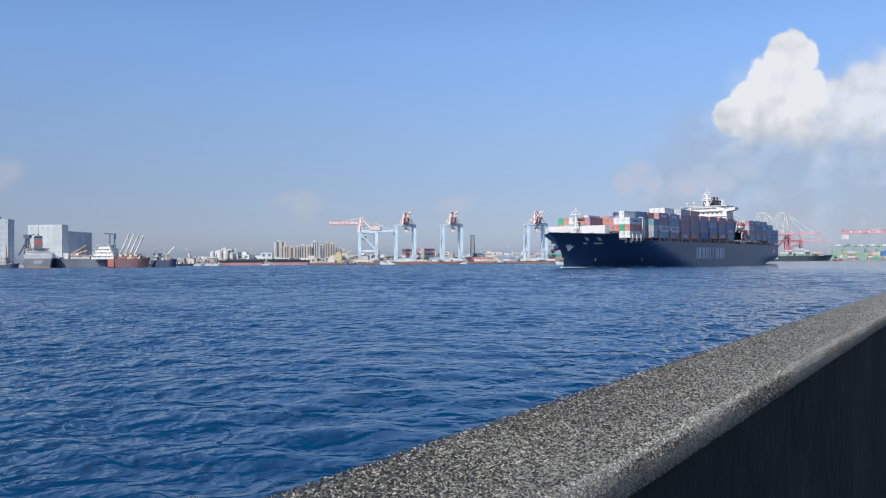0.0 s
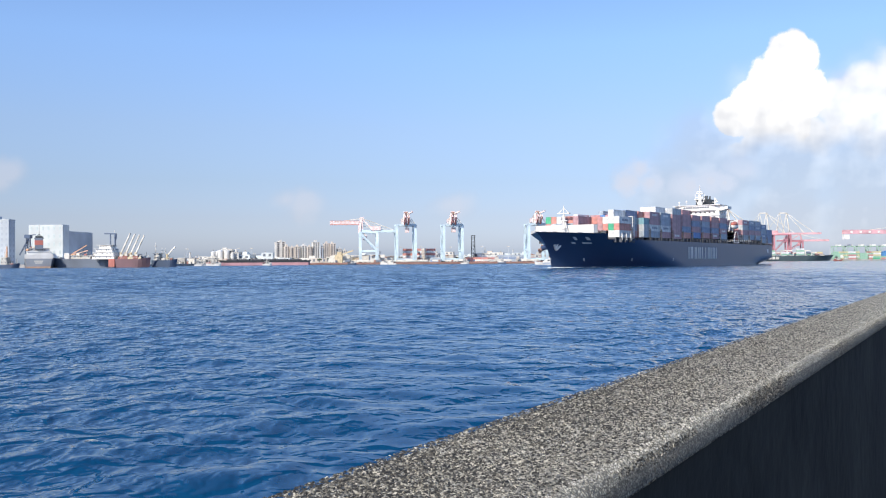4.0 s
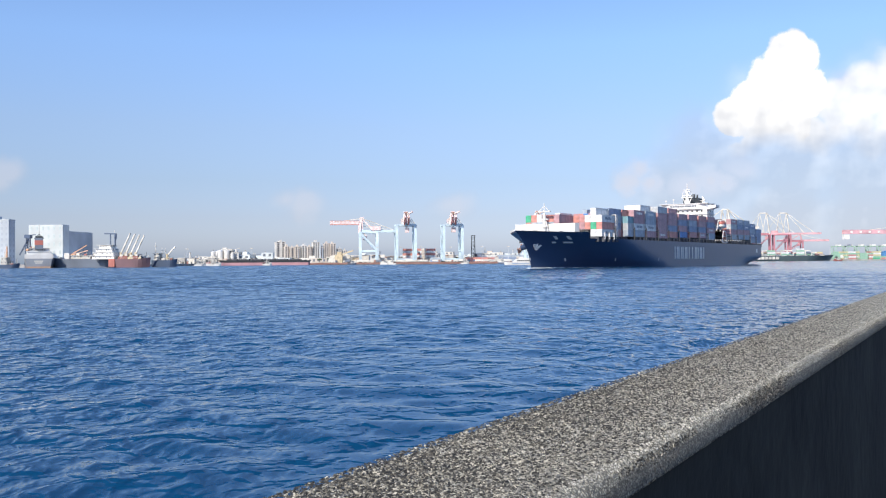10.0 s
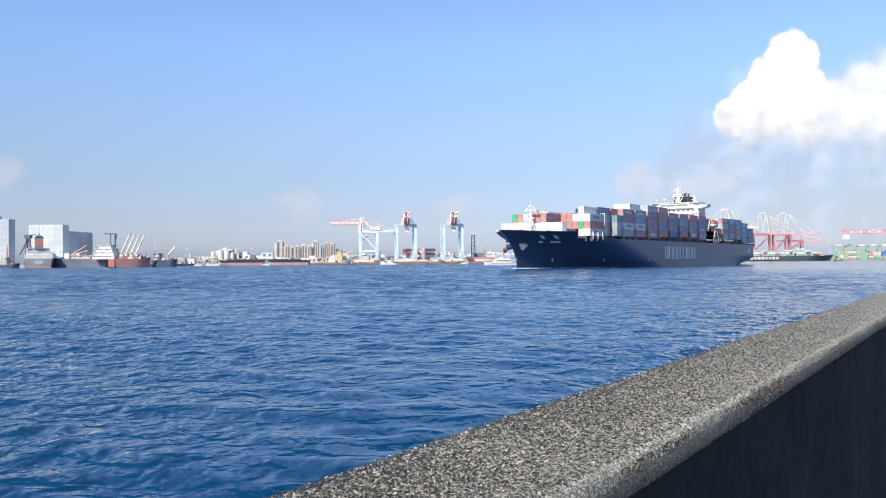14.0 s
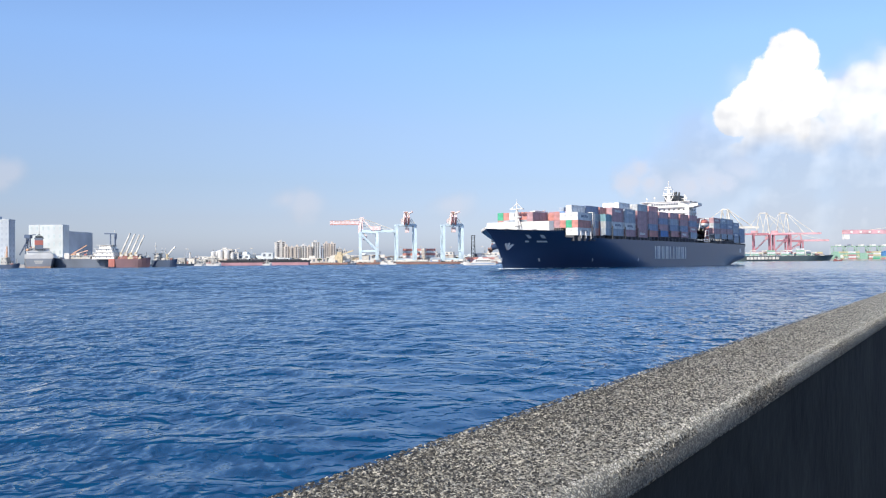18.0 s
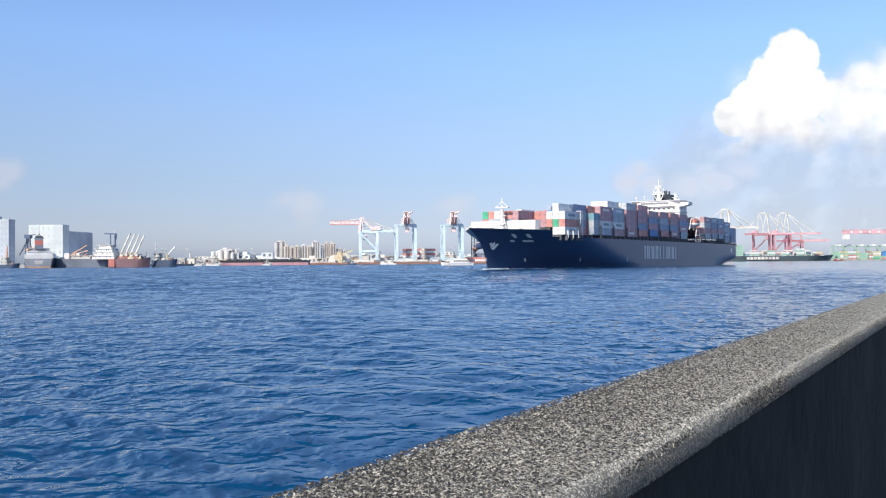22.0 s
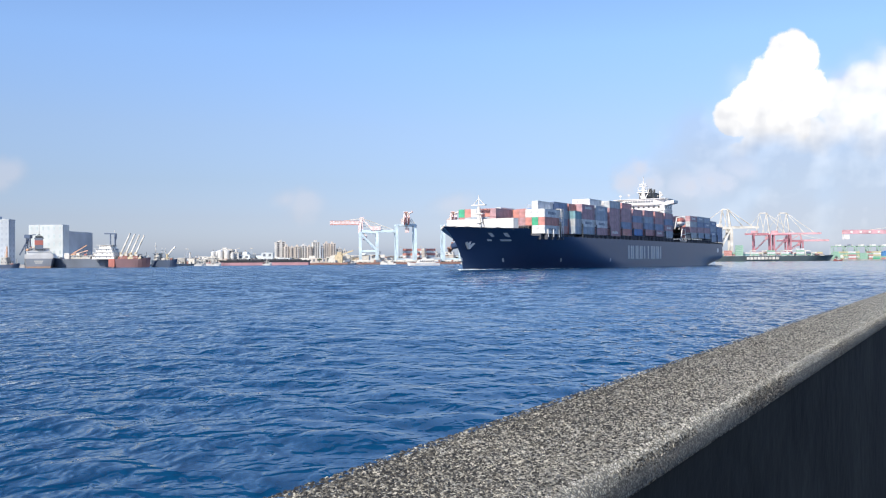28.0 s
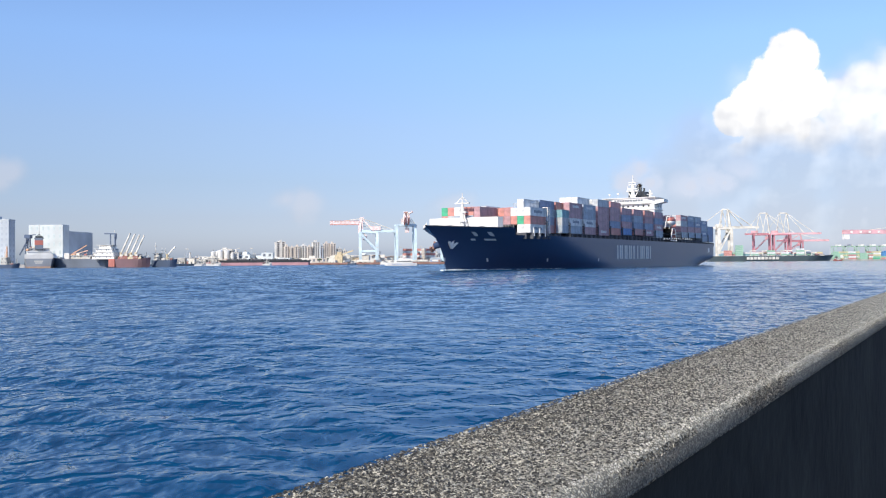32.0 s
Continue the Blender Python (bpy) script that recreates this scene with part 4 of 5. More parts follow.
part("head_tower", Form().box(-3.2, -2.4, 33, 2.4, 2.4, 46.5).box(-4.2, -1.6, 46.5, 0.6, 1.6, 50.5), HEAD, first, "red and white head tower")
for k in range(3):
    part("stay", Form().beam((-3, 1.4 - 1.4 * k, 47 - 3 * k), (-30 + 4 * k, 1.4 - 1.4 * k, 36), 0.7), CREAM, first)
for b in (-41.5, 11.5, 107.5):
    c_ = quay_crane("quay_crane", PALEBLUE, HEAD, "pale blue portal quay crane with red and white head", pose(east(b, 975), 965, GROUND, 0, 0, -82), gauge=18, width=20.5, height=42, reach=12, tail=16, boom_up=38, rise=13.5, flange=REDPAINT)
    part("head_tower", Form().box(-4.6, -1.9, 42, -1.4, 1.5, 53), HEAD, c_, "red and white head tower")
    for y_ in (-5.5, 4.5):
        part("head_leg", Form().beam((-1.0, y_, 42.6), (-2.2, y_ * 0.25, 54.5), 0.85), CREAM, c_, "white raking head leg")
    part("head_column", Form().beam((0.2, -0.6, 43), (-0.6, -0.6, 54.5), 0.8), PINKRED, c_, "pale red head column")
    part("winch_house", Form().box(-4.2, -2.2, 53, 0.2, 1.8, 55.4), RUST, c_, "rust brown winch house on the head")
    part("boom_tip", Form().beam((-3, 1.5, 53), (6, 6.5, 55.5), 1.6), HEAD, c_)
    part("stay", Form().beam((0, 9.4, 42.5), (-2.6, 1.6, 53.5), 0.8), CREAM, c_)
    part("stay", Form().beam((-17, 9.4, 42.5), (-3.2, 1.2, 52.5), 0.6), CREAM, c_)
    part("access_tower", Form().box(-19, 8.6, 3, -16.5, 10.2, 40), PALEBLUE, c_)

# red and cream cranes of the farther terminal
for b, dist in ((373.5, 1480), (396.5, 1480)):
    quay_crane("quay_crane", DULLRED, PINKRED, "pale red quay crane with white apex frame and stays", pose(east(b, dist), dist, GROUND, 0, 0, -14), gauge=26, width=22, height=43, reach=48, tail=14, rise=36, stout=1.15, deep=0.7, top_paint=CREAM, group="red quay cranes")
quay_crane("quay_crane", DULLRED, PINKRED, "pale red quay crane with boom lowered", pose(east(410, 1560), 1560, GROUND, 0, 0, -12), gauge=26, width=22, height=33, reach=44, tail=16, rise=12, stout=1.15, deep=0.8, group="red quay cranes")
quay_crane("quay_crane", CREAM, CREAM, "cream quay crane with boom lowered", pose(east(328.5, 1450), 1450, GROUND, 0, 0, -8), gauge=20, width=22, height=53, reach=44, tail=34, rise=31, stout=2.4, group="cream quay cranes")


# ---- buildings ----
def building(name, x, y, w, d, h, wall, label, floors, columns, turn=0.0, pane=FARGLASS, group="", roof=True, inset=0.62, side=None, tall=0.5):
    """A block with rows of windows on its front and, as wanted, on its side walls."""
    b = thing(name, label, "building", pose(x, y, GROUND, 0, 0, turn), group)
    part("wall", Form().box(-w / 2, 0, 0, w / 2, d, h), wall, b)
    if roof:
        part("roof", Form().box(-w / 2 - 0.2, -0.2, h, w / 2 + 0.2, d + 0.2, h + 0.8), wall, b)
        part("roof_house", Form().box(-w * 0.2, d * 0.3, h + 0.8, w * 0.15, d * 0.7, h + 3.6), wall, b)
    if floors:
        fh, cw = h / floors, w / columns
        shared = Form().box(-cw * inset / 2, -0.12, 0, cw * inset / 2, 0.1, fh * tall).mesh("window", pane)
        for i in range(floors):
            for j in range(columns):
                part("window", shared, None, b).location = (-w / 2 + cw * (j + 0.5), 0, fh * (i + 0.3))
        if side:
            for i in range(floors):
                for j in range(side):
                    o = part("window", shared, None, b)
                    o.location, o.rotation_euler = (w / 2, d / side * (j + 0.5), fh * (i + 0.3)), (0, 0, math.pi / 2)
    return b


# residential towers, about 1.4 km off
STRIP = material("shaded window strips", (0.13, 0.125, 0.13), 0.35, vary=0.1, bump=0.0)
for b, w, h, wall, fl, cols in ((-186.5, 18, 33.5, PALEWALL, 11, 2), (-178.0, 8, 26, TAN, 8, 2), (-172.0, 8, 24, TAN, 8, 1), (-166.0, 9, 25.5, TAN, 8, 2), (-158.5, 10, 27, PALEWALL, 9, 2), (-152.0, 8, 25, TAN, 8, 2), (-145.5, 12, 32.5, PALEWALL, 10, 3),
                                (-139.0, 6, 27, GREYWALL, 9, 1), (-133.0, 10, 30.5, TAN, 10, 3), (-126.0, 9, 30, TAN, 10, 2), (-118.5, 7, 22, PALEWALL, 7, 2), (-112.0, 6, 19, PALEWALL, 6, 2)):
    building("apartment_tower", east(b, 1400), 1400 + 3 * (fl % 4), w * 0.9, 12, h, wall, "tall tan apartment tower with dark window strips" if wall is TAN else "tall pale apartment tower with dark window strips", fl, cols, turn=20, group="apartment towers", side=2, pane=STRIP, inset=0.42, tall=0.86)
# harbour buildings
PALEGLASS = material("pale green glazing", (0.6, 0.68, 0.68), 0.3, vary=0.05)
building("warehouse", -380.5, 838, 34, 12, 38.4, WHITEWALL, "large white clad harbour building with small windows", 5, 6, turn=-5, inset=0.3, pane=PALEGLASS, roof=False)
building("warehouse_annex", -379.0, 851, 32, 47, 32.5, GREYWALL, "grey blue annex of the large harbour building", 4, 5, turn=-5, pane=GREYWALL, roof=False, inset=0.2)
building("office_block", -401.5, 780, 30, 10, 40, GREYWALL, "tall blue grey clad harbour building", 8, 7, turn=-5, side=2, inset=0.4, pane=material("grey blue glazing", (0.43, 0.48, 0.54), 0.35, vary=0.05))
building("office_block_tower", -408, 793, 24, 12, 42, WHITEWALL, "white upper block behind the glazed building", 8, 5, turn=-5, inset=0.4, roof=False)
# low town and sheds behind the quays
rng = random.Random(21)
LOW = [(PALEWALL, "low pale harbour shed"), (WHITEWALL, "low white harbour building"), (TAN, "low tan brick building"), (CONCRETE, "low grey concrete building"), (CREAM, "low cream coloured building")]
for i in range(64):
    b = -310 + 430 * i / 64 + rng.uniform(-3, 3)
    y = rng.uniform(1010, 1350) if b > -190 else rng.uniform(960, 1250)
    w, h = rng.uniform(9, 24), rng.uniform(5, 13)
    if b < -262:
        w, h = w * 0.6, rng.uniform(3.5, 8.5)
    elif -195 < b < -110:
        h = rng.uniform(4, 7)
    wall, label = rng.choice(LOW)
    building("harbour_building", east(b, y), y, w, rng.uniform(8, 16), h, wall, label, max(1, int(h / 4)), max(2, int(w / 5)), turn=rng.uniform(-20, 20), group="low harbour buildings", roof=i % 3 == 0, inset=0.45)
building("plant_building", east(-243, 960), 960, 18, 16, 12, PALEWALL, "white industrial plant building by the water", 3, 4, inset=0.3)
for k in range(4):
    t = thing("silo", "white storage silo beside the plant building", "silo", pose(east(-258 + 7 * k, 985), 985, GROUND), "silos")
    part("barrel", Form().tube((0, 0, 0), (0, 0, 13 + 2 * (k % 2)), 2.6, n=16), PALEWALL, t, smooth=True)
    part("dome", Form().tube((0, 0, 13 + 2 * (k % 2)), (0, 0, 14.4 + 2 * (k % 2)), 2.6, 0.6, n=16), CREAM, t)
shed = thing("quay_shed", "long pale green roofed quay shed", "shed", pose(east(-268, 940), 955, GROUND))
part("wall", Form().box(-11, 0, 0, 11, 12, 5), PALEWALL, shed)
part("roof", Form().side([(-11.4, 5), (11.4, 5), (11.4, 5.4), (0, 8.2), (-11.4, 5.4)], -0.4, 12.4), CREAM, shed)


def container_stack(b, y, colours, width, tiers, label, low=0.0):
    """Stacked containers ashore, long sides towards the water."""
    for i in range(width):
        for t in range(tiers):
            key = colours[(i + t) % len(colours)]
            o = new("shipping_container", LONG[key])
            o.matrix_basis = pose(east(b, y) + 12.6 * i, y, GROUND + low + 2.6 * t)
            tagged(o, label + " " + key + " container", "container", "containers stacked ashore")


for b, y, width, keys, label in ((-46, 1000, 3, ["white", "brick", "white", "brick", "white", "brick"], "stacked ashore, a"), (62, 985, 3, ["slate", "navy", "slate"], "stacked ashore, a"), (40, 1005, 2, ["grey", "rust", "white"], "stacked ashore, a"),
                                 (-74, 1000, 2, ["rust", "grey"], "stacked ashore, a"), (118, 980, 2, ["green", "brick", "green"], "stacked ashore, a"), (-15, 975, 1, ["navy", "slate"], "stacked ashore, a"), (84, 1000, 3, ["white", "rust"], "stacked ashore, a"), (26, 980, 2, ["rust", "brick"], "stacked ashore, a")):
    for t, key in enumerate(keys):
        container_stack(b, y, [key], width, 1, label, 2.6 * t)
# lorries, lockers and sheds that line the quay
rng = random.Random(17)


def lorry(b, y, paint, turn):
    v = thing("lorry", "small flat-fronted lorry parked on the quay", "lorry", pose(east(b, y), y, GROUND, 0, 0, turn), "quay lorries")
    part("cab", Form().side([(0, 0.5), (2.1, 0.5), (2.1, 1.6), (1.8, 2.7), (0, 2.7)], -1.15, 1.15), paint, v)
    part("windscreen", Form().side([(2.02, 1.7), (2.16, 1.7), (1.9, 2.55), (1.78, 2.55)], -1.0, 1.0), GLASS, v)
    part("load_box", Form().box(-6.6, -1.2, 0.9, -0.2, 1.2, rng.uniform(2.2, 3.4)), rng.choice([CREAM, OLDWHITE, OLDWHITE, GREYHULL, CREAM]), v)
    for x in (1.0, -2.6, -5.4):
        for s in (-1, 1):
            part("wheel", Form().tube((x, s * 1.15 - 0.15, 0.5), (x, s * 1.15 + 0.15, 0.5), 0.5, n=10), DARK, v)


for i in range(26):
    lorry(-128 + 250 * (i + rng.random()) / 26, rng.uniform(949, 962), rng.choice([OLDWHITE, CREAM, BLUEHULL, RUST, OLDWHITE]), rng.choice([0, 180, 4, 176]))
for i in range(34):
    b, y = -130 + 262 * (i + rng.random()) / 34, rng.uniform(966, 1040)
    w, h = rng.uniform(3, 9), rng.uniform(2.5, 8.5)
    t = thing("quay_hut", "small weathered quayside hut", "hut", pose(east(b, y), y, GROUND, 0, 0, rng.uniform(-15, 15)), "quay huts")
    part("wall", Form().box(-w / 2, 0, 0, w / 2, 5, h), rng.choice([OLDWHITE, CREAM, TAN, CREAM, CONCRETE, PALEWALL, PALEWALL]), t)
    part("roof", Form().side([(-w / 2 - 0.3, h), (w / 2 + 0.3, h), (w / 2 + 0.3, h + 0.2), (0, h + 1.1), (-w / 2 - 0.3, h + 0.2)], -0.3, 5.3), rng.choice([OLDWHITE, RUST, CONCRETE]), t)
    part("door", Form().box(-0.6, -0.06, 0, 0.6, 0.04, 2.1), DARK, t)
    part("window", Form().box(w * 0.22, -0.06, 1.2, w * 0.4, 0.04, 2.1), FARGLASS, t)
for i in range(34):
    b, y = -306 + 112 * (i + rng.random()) / 34, rng.uniform(950, 1000)
    w, h = rng.uniform(2.5, 8), rng.uniform(2.2, 6.5)
    t = thing("waterfront_shed", "small pale waterfront shed beside the quay", "shed", pose(east(b, y), y, GROUND, 0, 0, rng.uniform(-20, 20)), "waterfront sheds")
    part("wall", Form().box(-w / 2, 0, 0, w / 2, 5, h), rng.choice([OLDWHITE, CREAM, TAN, GREYWALL, CONCRETE, PALEWALL, REDHULL]), t)
    part("roof", Form().side([(-w / 2 - 0.3, h), (w / 2 + 0.3, h), (w / 2 + 0.3, h + 0.2), (0, h + 1.0), (-w / 2 - 0.3, h + 0.2)], -0.3, 5.3), rng.choice([OLDWHITE, GREYDECK, CONCRETE, RUST]), t)
    part("door", Form().box(-0.7, -0.06, 0, 0.7, 0.04, 2.1), DARK, t)
    if i % 5 == 2:
        part("stack_pipe", Form().tube((w * 0.3, 2, h), (w * 0.3, 2, h + rng.uniform(3, 7)), 0.35, 0.28, 8), PALEWALL, t)
for b, h, r in ((-289, 13, 1.5), (-282, 9, 1.2), (-226, 15, 0.8), (-216, 12, 0.6), (-203, 14, 0.5), (-72, 13, 0.6), (48, 16, 0.6), (66, 12, 0.9), (80, 14, 0.5)):
    t = thing("chimney", "slim pale chimney behind the waterfront", "chimney", pose(east(b, 1010), 1010, GROUND), "chimneys")
    part("shaft", Form().tube((0, 0, 0), (0, 0, h), r, r * 0.75, 12), PALEWALL, t, smooth=True)
    part("rim", Form().tube((0, 0, h - 0.5), (0, 0, h + 0.1), r * 0.9, r * 0.9, 12), CONCRETE, t)
for i in range(16):
    b, y = -300 + 430 * (i + rng.random()) / 16, rng.uniform(950, 1000)
    t = thing("light_mast", "tall grey floodlight mast on the quay", "mast", pose(east(b, y), y, GROUND), "floodlight masts")
    part("pole", Form().tube((0, 0, 0), (0, 0, 17), 0.28, 0.16, 8), GREYWALL, t)
    part("lamp_bar", Form().box(-1.6, -0.3, 16.6, 1.6, 0.3, 17.3), OLDWHITE, t)
pylon = thing("lattice_tower", "dark steel lattice tower behind the quay", "tower", pose(east(34.5, 1010), 1010, GROUND))
for x, y in ((-2.2, -2.2), (2.2, -2.2), (2.2, 2.2), (-2.2, 2.2)):
    part("post", Form().beam((x, y, 0), (x * 0.8, y * 0.8, 30), 0.55), DARK, pylon)
for i in range(7):
    for s in (-1, 1):
        part("brace", Form().beam((-2.1 * s, -2.1, 4.2 * i), (2.1 * s, -2.1, 4.2 * i + 4.2), 0.35), DARK, pylon)
part("platform", Form().box(-2.4, -2.4, 30, 2.4, 2.4, 30.6), DARK, pylon)
hopper = thing("ship_loader", "ochre yellow ship loader on the quay", "loader", pose(east(-118, 965), 965, GROUND))
part("tower", Form().box(-5, -3, 0, 3, 3, 9).box(-3, -2, 9, 2, 2, 12), YELLOW, hopper)
part("boom", Form().beam((2, 0, 9), (15, 0, 13.5), 1.4), YELLOW, hopper)
part("chute", Form().beam((-4, 0, 9), (-11, 0, 3), 1.6), CREAM, hopper)
for b, w, h, m_ in ((-111, 9, 8, CREAM), (-100, 12, 6, YELLOW), (-127, 8, 6, CREAM)):
    t = thing("conveyor_house", "cream conveyor house on the quay", "shed", pose(east(b, 970), 972, GROUND), "conveyor houses")
    part("wall", Form().box(-w / 2, 0, 0, w / 2, 7, h), m_, t)
    part("roof", Form().side([(-w / 2 - 0.3, h), (w / 2 + 0.3, h), (0, h + 2)], -0.3, 7.3), CREAM, t)
tower_ = thing("conveyor_tower", "tan steel conveyor tower beside the containers", "tower", pose(east(-22, 985), 985, GROUND))
part("shaft", Form().box(-2.2, -2, 0, 2.2, 2, 15.5), TAN, tower_)
for k in range(4):
    part("gallery", Form().box(-2.8, -2.6, 3 + 3.6 * k, 2.8, 2.6, 3.5 + 3.6 * k), CREAM, tower_)
# white silos with a head house near the long bulk carrier
SILOWHITE = material("white silo paint", (0.72, 0.7, 0.66), 0.6, grain=1.0, stain=0.1, vary=0.08)
for dx, r, h in ((-5.5, 2.6, 12.5), (2.5, 3.2, 14), (9.5, 3.2, 14), (15.5, 2.2, 11)):
    t = thing("silo", "white cylindrical silo on the quay", "silo", pose(-246 + dx, 958, GROUND), "quay silos")
    part("shell", Form().tube((0, 0, 0), (0, 0, h), r, r, 18), SILOWHITE, t)
    part("roof", Form().tube((0, 0, h), (0, 0, h + 1.2), r + 0.1, 0.5, 18), SILOWHITE, t)
    part("vent", Form().tube((0, 0, h + 1.1), (0, 0, h + 2.6), 0.4, 0.4, 8), CONCRETE, t)
t = thing("head_house", "white steel head house beside the silos", "tower", pose(-240, 964, GROUND))
part("shaft", Form().box(-2, -1.5, 0, 2, 1.5, 17.5), SILOWHITE, t)
part("gallery", Form().box(-2.6, -2.1, 14.2, 8.5, 2.1, 16.0), PALEWALL, t)
part("door", Form().box(-0.6, -1.6, 0, 0.6, -1.5, 2.1), DARK, t)
# trees along the far shore
rng = random.Random(4)
for i in range(26):
    b = rng.choice([rng.uniform(-305, -195), rng.uniform(-70, 125), rng.uniform(-200, -110)])
    y = rng.uniform(990, 1040)
    t = thing("tree", "dark green broadleaf tree behind the quay", "tree", pose(east(b, y), y, GROUND), "far shore trees")
    h = rng.uniform(4.5, 7)
    part("trunk", Form().tube((0, 0, 0), (0.2, 0, h * 0.6), 0.28, 0.15, 6).tube((0.1, 0, h * 0.45), (1.2, 0.3, h * 0.75), 0.12, 0.06, 5).tube((0.1, 0, h * 0.45), (-1.1, -0.2, h * 0.8), 0.12, 0.06, 5), BARK, t)
    crown = Form()
    for k in range(26):
        w = rng.random() * math.tau
        q = rng.random() ** 0.5 * h * 0.42
        crown.blob((q * math.cos(w), q * math.sin(w), h * (0.55 + 0.4 * rng.random() * (1 - q / h))), rng.uniform(0.5, 1.0), k + 30 * i, 0.7, 0.7, 6)
    part("crown", crown, LEAFGREEN, t)


# ---- moored vessels ----
def hull_loft(length, beam, depth, bow=0.28, sheer=1.2, top=1.0, bottom=0.0):
    """A pointed hull: bow at +x, transom at 0, from a bottom to a top share of its depth."""
    rows = []
    for i in range(15):
        u = i / 14
        rim_ = depth * (1 + (sheer / depth) * max(0, (u - 0.7) / 0.3) ** 2)
        line = []
        for k in range(5):
            h = bottom + (top - bottom) * k / 4
            taper = 1 if u < 1 - bow else max(0.0, 1 - ((u - 1 + bow) / bow) ** (1.6 + h))
            aft = 0.86 + 0.14 * min(1, u / 0.1)
            line.append((u * length * (0.965 + 0.035 * h), beam / 2 * taper * aft * (0.86 + 0.14 * h), rim_ * h - 0.4 * (1 - h)))
        rows.append(line)
    form = Form()
    loop = [line + [(x, -y, z) for x, y, z in reversed(line)] for line in rows]
    form.sheet(loop)
    form.add(loop[0], [tuple(range(len(loop[0])))])
    form.sheet([[line[-1], (line[-1][0], -line[-1][1], line[-1][2])] for line in rows])
    return form


def vessel(name, label, category, m, length, beam, depth, paint, boot=None, house=(0.02, 0.25), storeys=3, house_paint=OLDWHITE, funnel=REDPAINT, group="moored vessels", masts=(), boot_share=0.2, taper=None):
    v = thing(name, label, category, m, group)
    if boot:
        part("boot_topping", hull_loft(length, beam, depth, top=boot_share), boot, v, "coloured underwater paint line")
        part("hull", hull_loft(length, beam, depth, bottom=boot_share), paint, v)
    else:
        part("hull", hull_loft(length, beam, depth), paint, v)
    x0, x1, w = length * house[0], length * house[1], beam * 0.42
    z = depth
    uneven = random.Random(int(length * 13 + storeys))
    for s in range(storeys):
        cut = s * 0.07 * (x1 - x0)
        wide = w * (1 - (taper or (0.16 if 2 < storeys < 5 else 0.04)) * s) * uneven.uniform(0.92, 1.04)
        aft_cut = cut + (x1 - x0) * uneven.uniform(0.0, 0.08)
        deck_ = part("deckhouse", Form().box(x0 + aft_cut, -wide, z, x1 - cut, wide, z + 2.4), house_paint, v)
        part("walkway", Form().box(x0 + cut - 0.9, -wide - 0.7, z + 2.4, x1 - cut + 0.9, wide + 0.7, z + 2.65), house_paint, v)
        n_ = max(2, int((x1 - x0) / 4.5))
        pane = Form().box(-0.4, -0.05, 0, 0.4, 0.05, 0.8).mesh("window", FARGLASS)
        for k in range(n_):
            for sgn in (-1, 1):
                o = part("window", pane, None, deck_)
                o.location = (x0 + aft_cut + (k + uneven.uniform(0.2, 0.8)) * (x1 - x0 - cut - aft_cut) / n_, sgn * wide, z + 1.1)
        n_ = max(2, int(wide * 0.6))
        for k in range(n_):
            for x in (x0 + aft_cut, x1 - cut):
                o = part("window", pane, None, deck_)
                o.location, o.rotation_euler = (x, -wide + 0.6 + (k + uneven.uniform(0.2, 0.8)) * (2 * wide - 1.2) / n_, z + 1.1), (0, 0, math.pi / 2)
        z += 2.65
    if funnel:
        part("funnel", Form().side([(x0 - 0.5, z - 1), (x0 + 7, z - 1), (x0 + 6, z + 7.5), (x0 + 0.8, z + 7.5)], -2.7, 2.7), GREYHULL, v, "dark grey funnel")
        part("funnel_band", Form().box(x0 - 0.1, -2.9, z + 2.2, x0 + 6.4, 2.9, z + 5.6), funnel, v, "red funnel band")
        part("funnel_top", Form().box(x0 + 0.9, -2.5, z + 7.5, x0 + 5.6, 2.5, z + 8.8), DARK, v)
    for share, h in masts:
        part("mast", Form().tube((length * share, 0, depth), (length * share, 0, depth + h), 0.35, 0.18, 8).beam((length * share, -2, depth + h * 0.75), (length * share, 2, depth + h * 0.75), 0.25), CREAM, v)
    rail = Form()
    for k in range(9):
        x = length * (0.3 + 0.06 * k)
        rail.beam((x, -beam * 0.44, depth), (x, -beam * 0.44, depth + 1), 0.1).beam((x, -beam * 0.44, depth + 1), (x + length * 0.06, -beam * 0.44, depth + 1), 0.1)
    part("railing", rail, WHITE, v)
    # vents, lockers, winches and posts that crowd the deck
    crowd = random.Random(int(length * 7 + beam))
    for k in range(int(min(26, 6 + length * 0.35))):
        x = length * crowd.uniform(0.04, 0.9)
        y = beam * crowd.uniform(-0.36, 0.36) * (1 if x < length * 0.7 else 0.5)
        low = z if x0 < x < x1 else depth
        kind = k % 3
        if kind == 0:
            s = crowd.uniform(0.5, 1.5)
            part("deck_locker", Form().box(x - s, y - s * 0.6, low, x + s, y + s * 0.6, low + s * 1.3), crowd.choice([OLDWHITE, CREAM, YELLOW, DARK, REDHULL]), v)
        elif kind == 1:
            part("vent", Form().tube((x, y, low), (x, y, low + crowd.uniform(1.2, 2.6)), 0.3, 0.3, 6).blob((x, y, low + 2.0), 0.5, k, 1, 0.1, 6), crowd.choice([OLDWHITE, CREAM]), v)
        else:
            h = crowd.uniform(2.0, 5.5)
            part("post", Form().tube((x, y, low), (x + crowd.uniform(-0.6, 0.6), y, low + h), 0.16, 0.1, 5).beam((x, y - 0.8, low + h * 0.8), (x, y + 0.8, low + h * 0.8), 0.12), crowd.choice([OLDWHITE, DARK]), v)
    return v


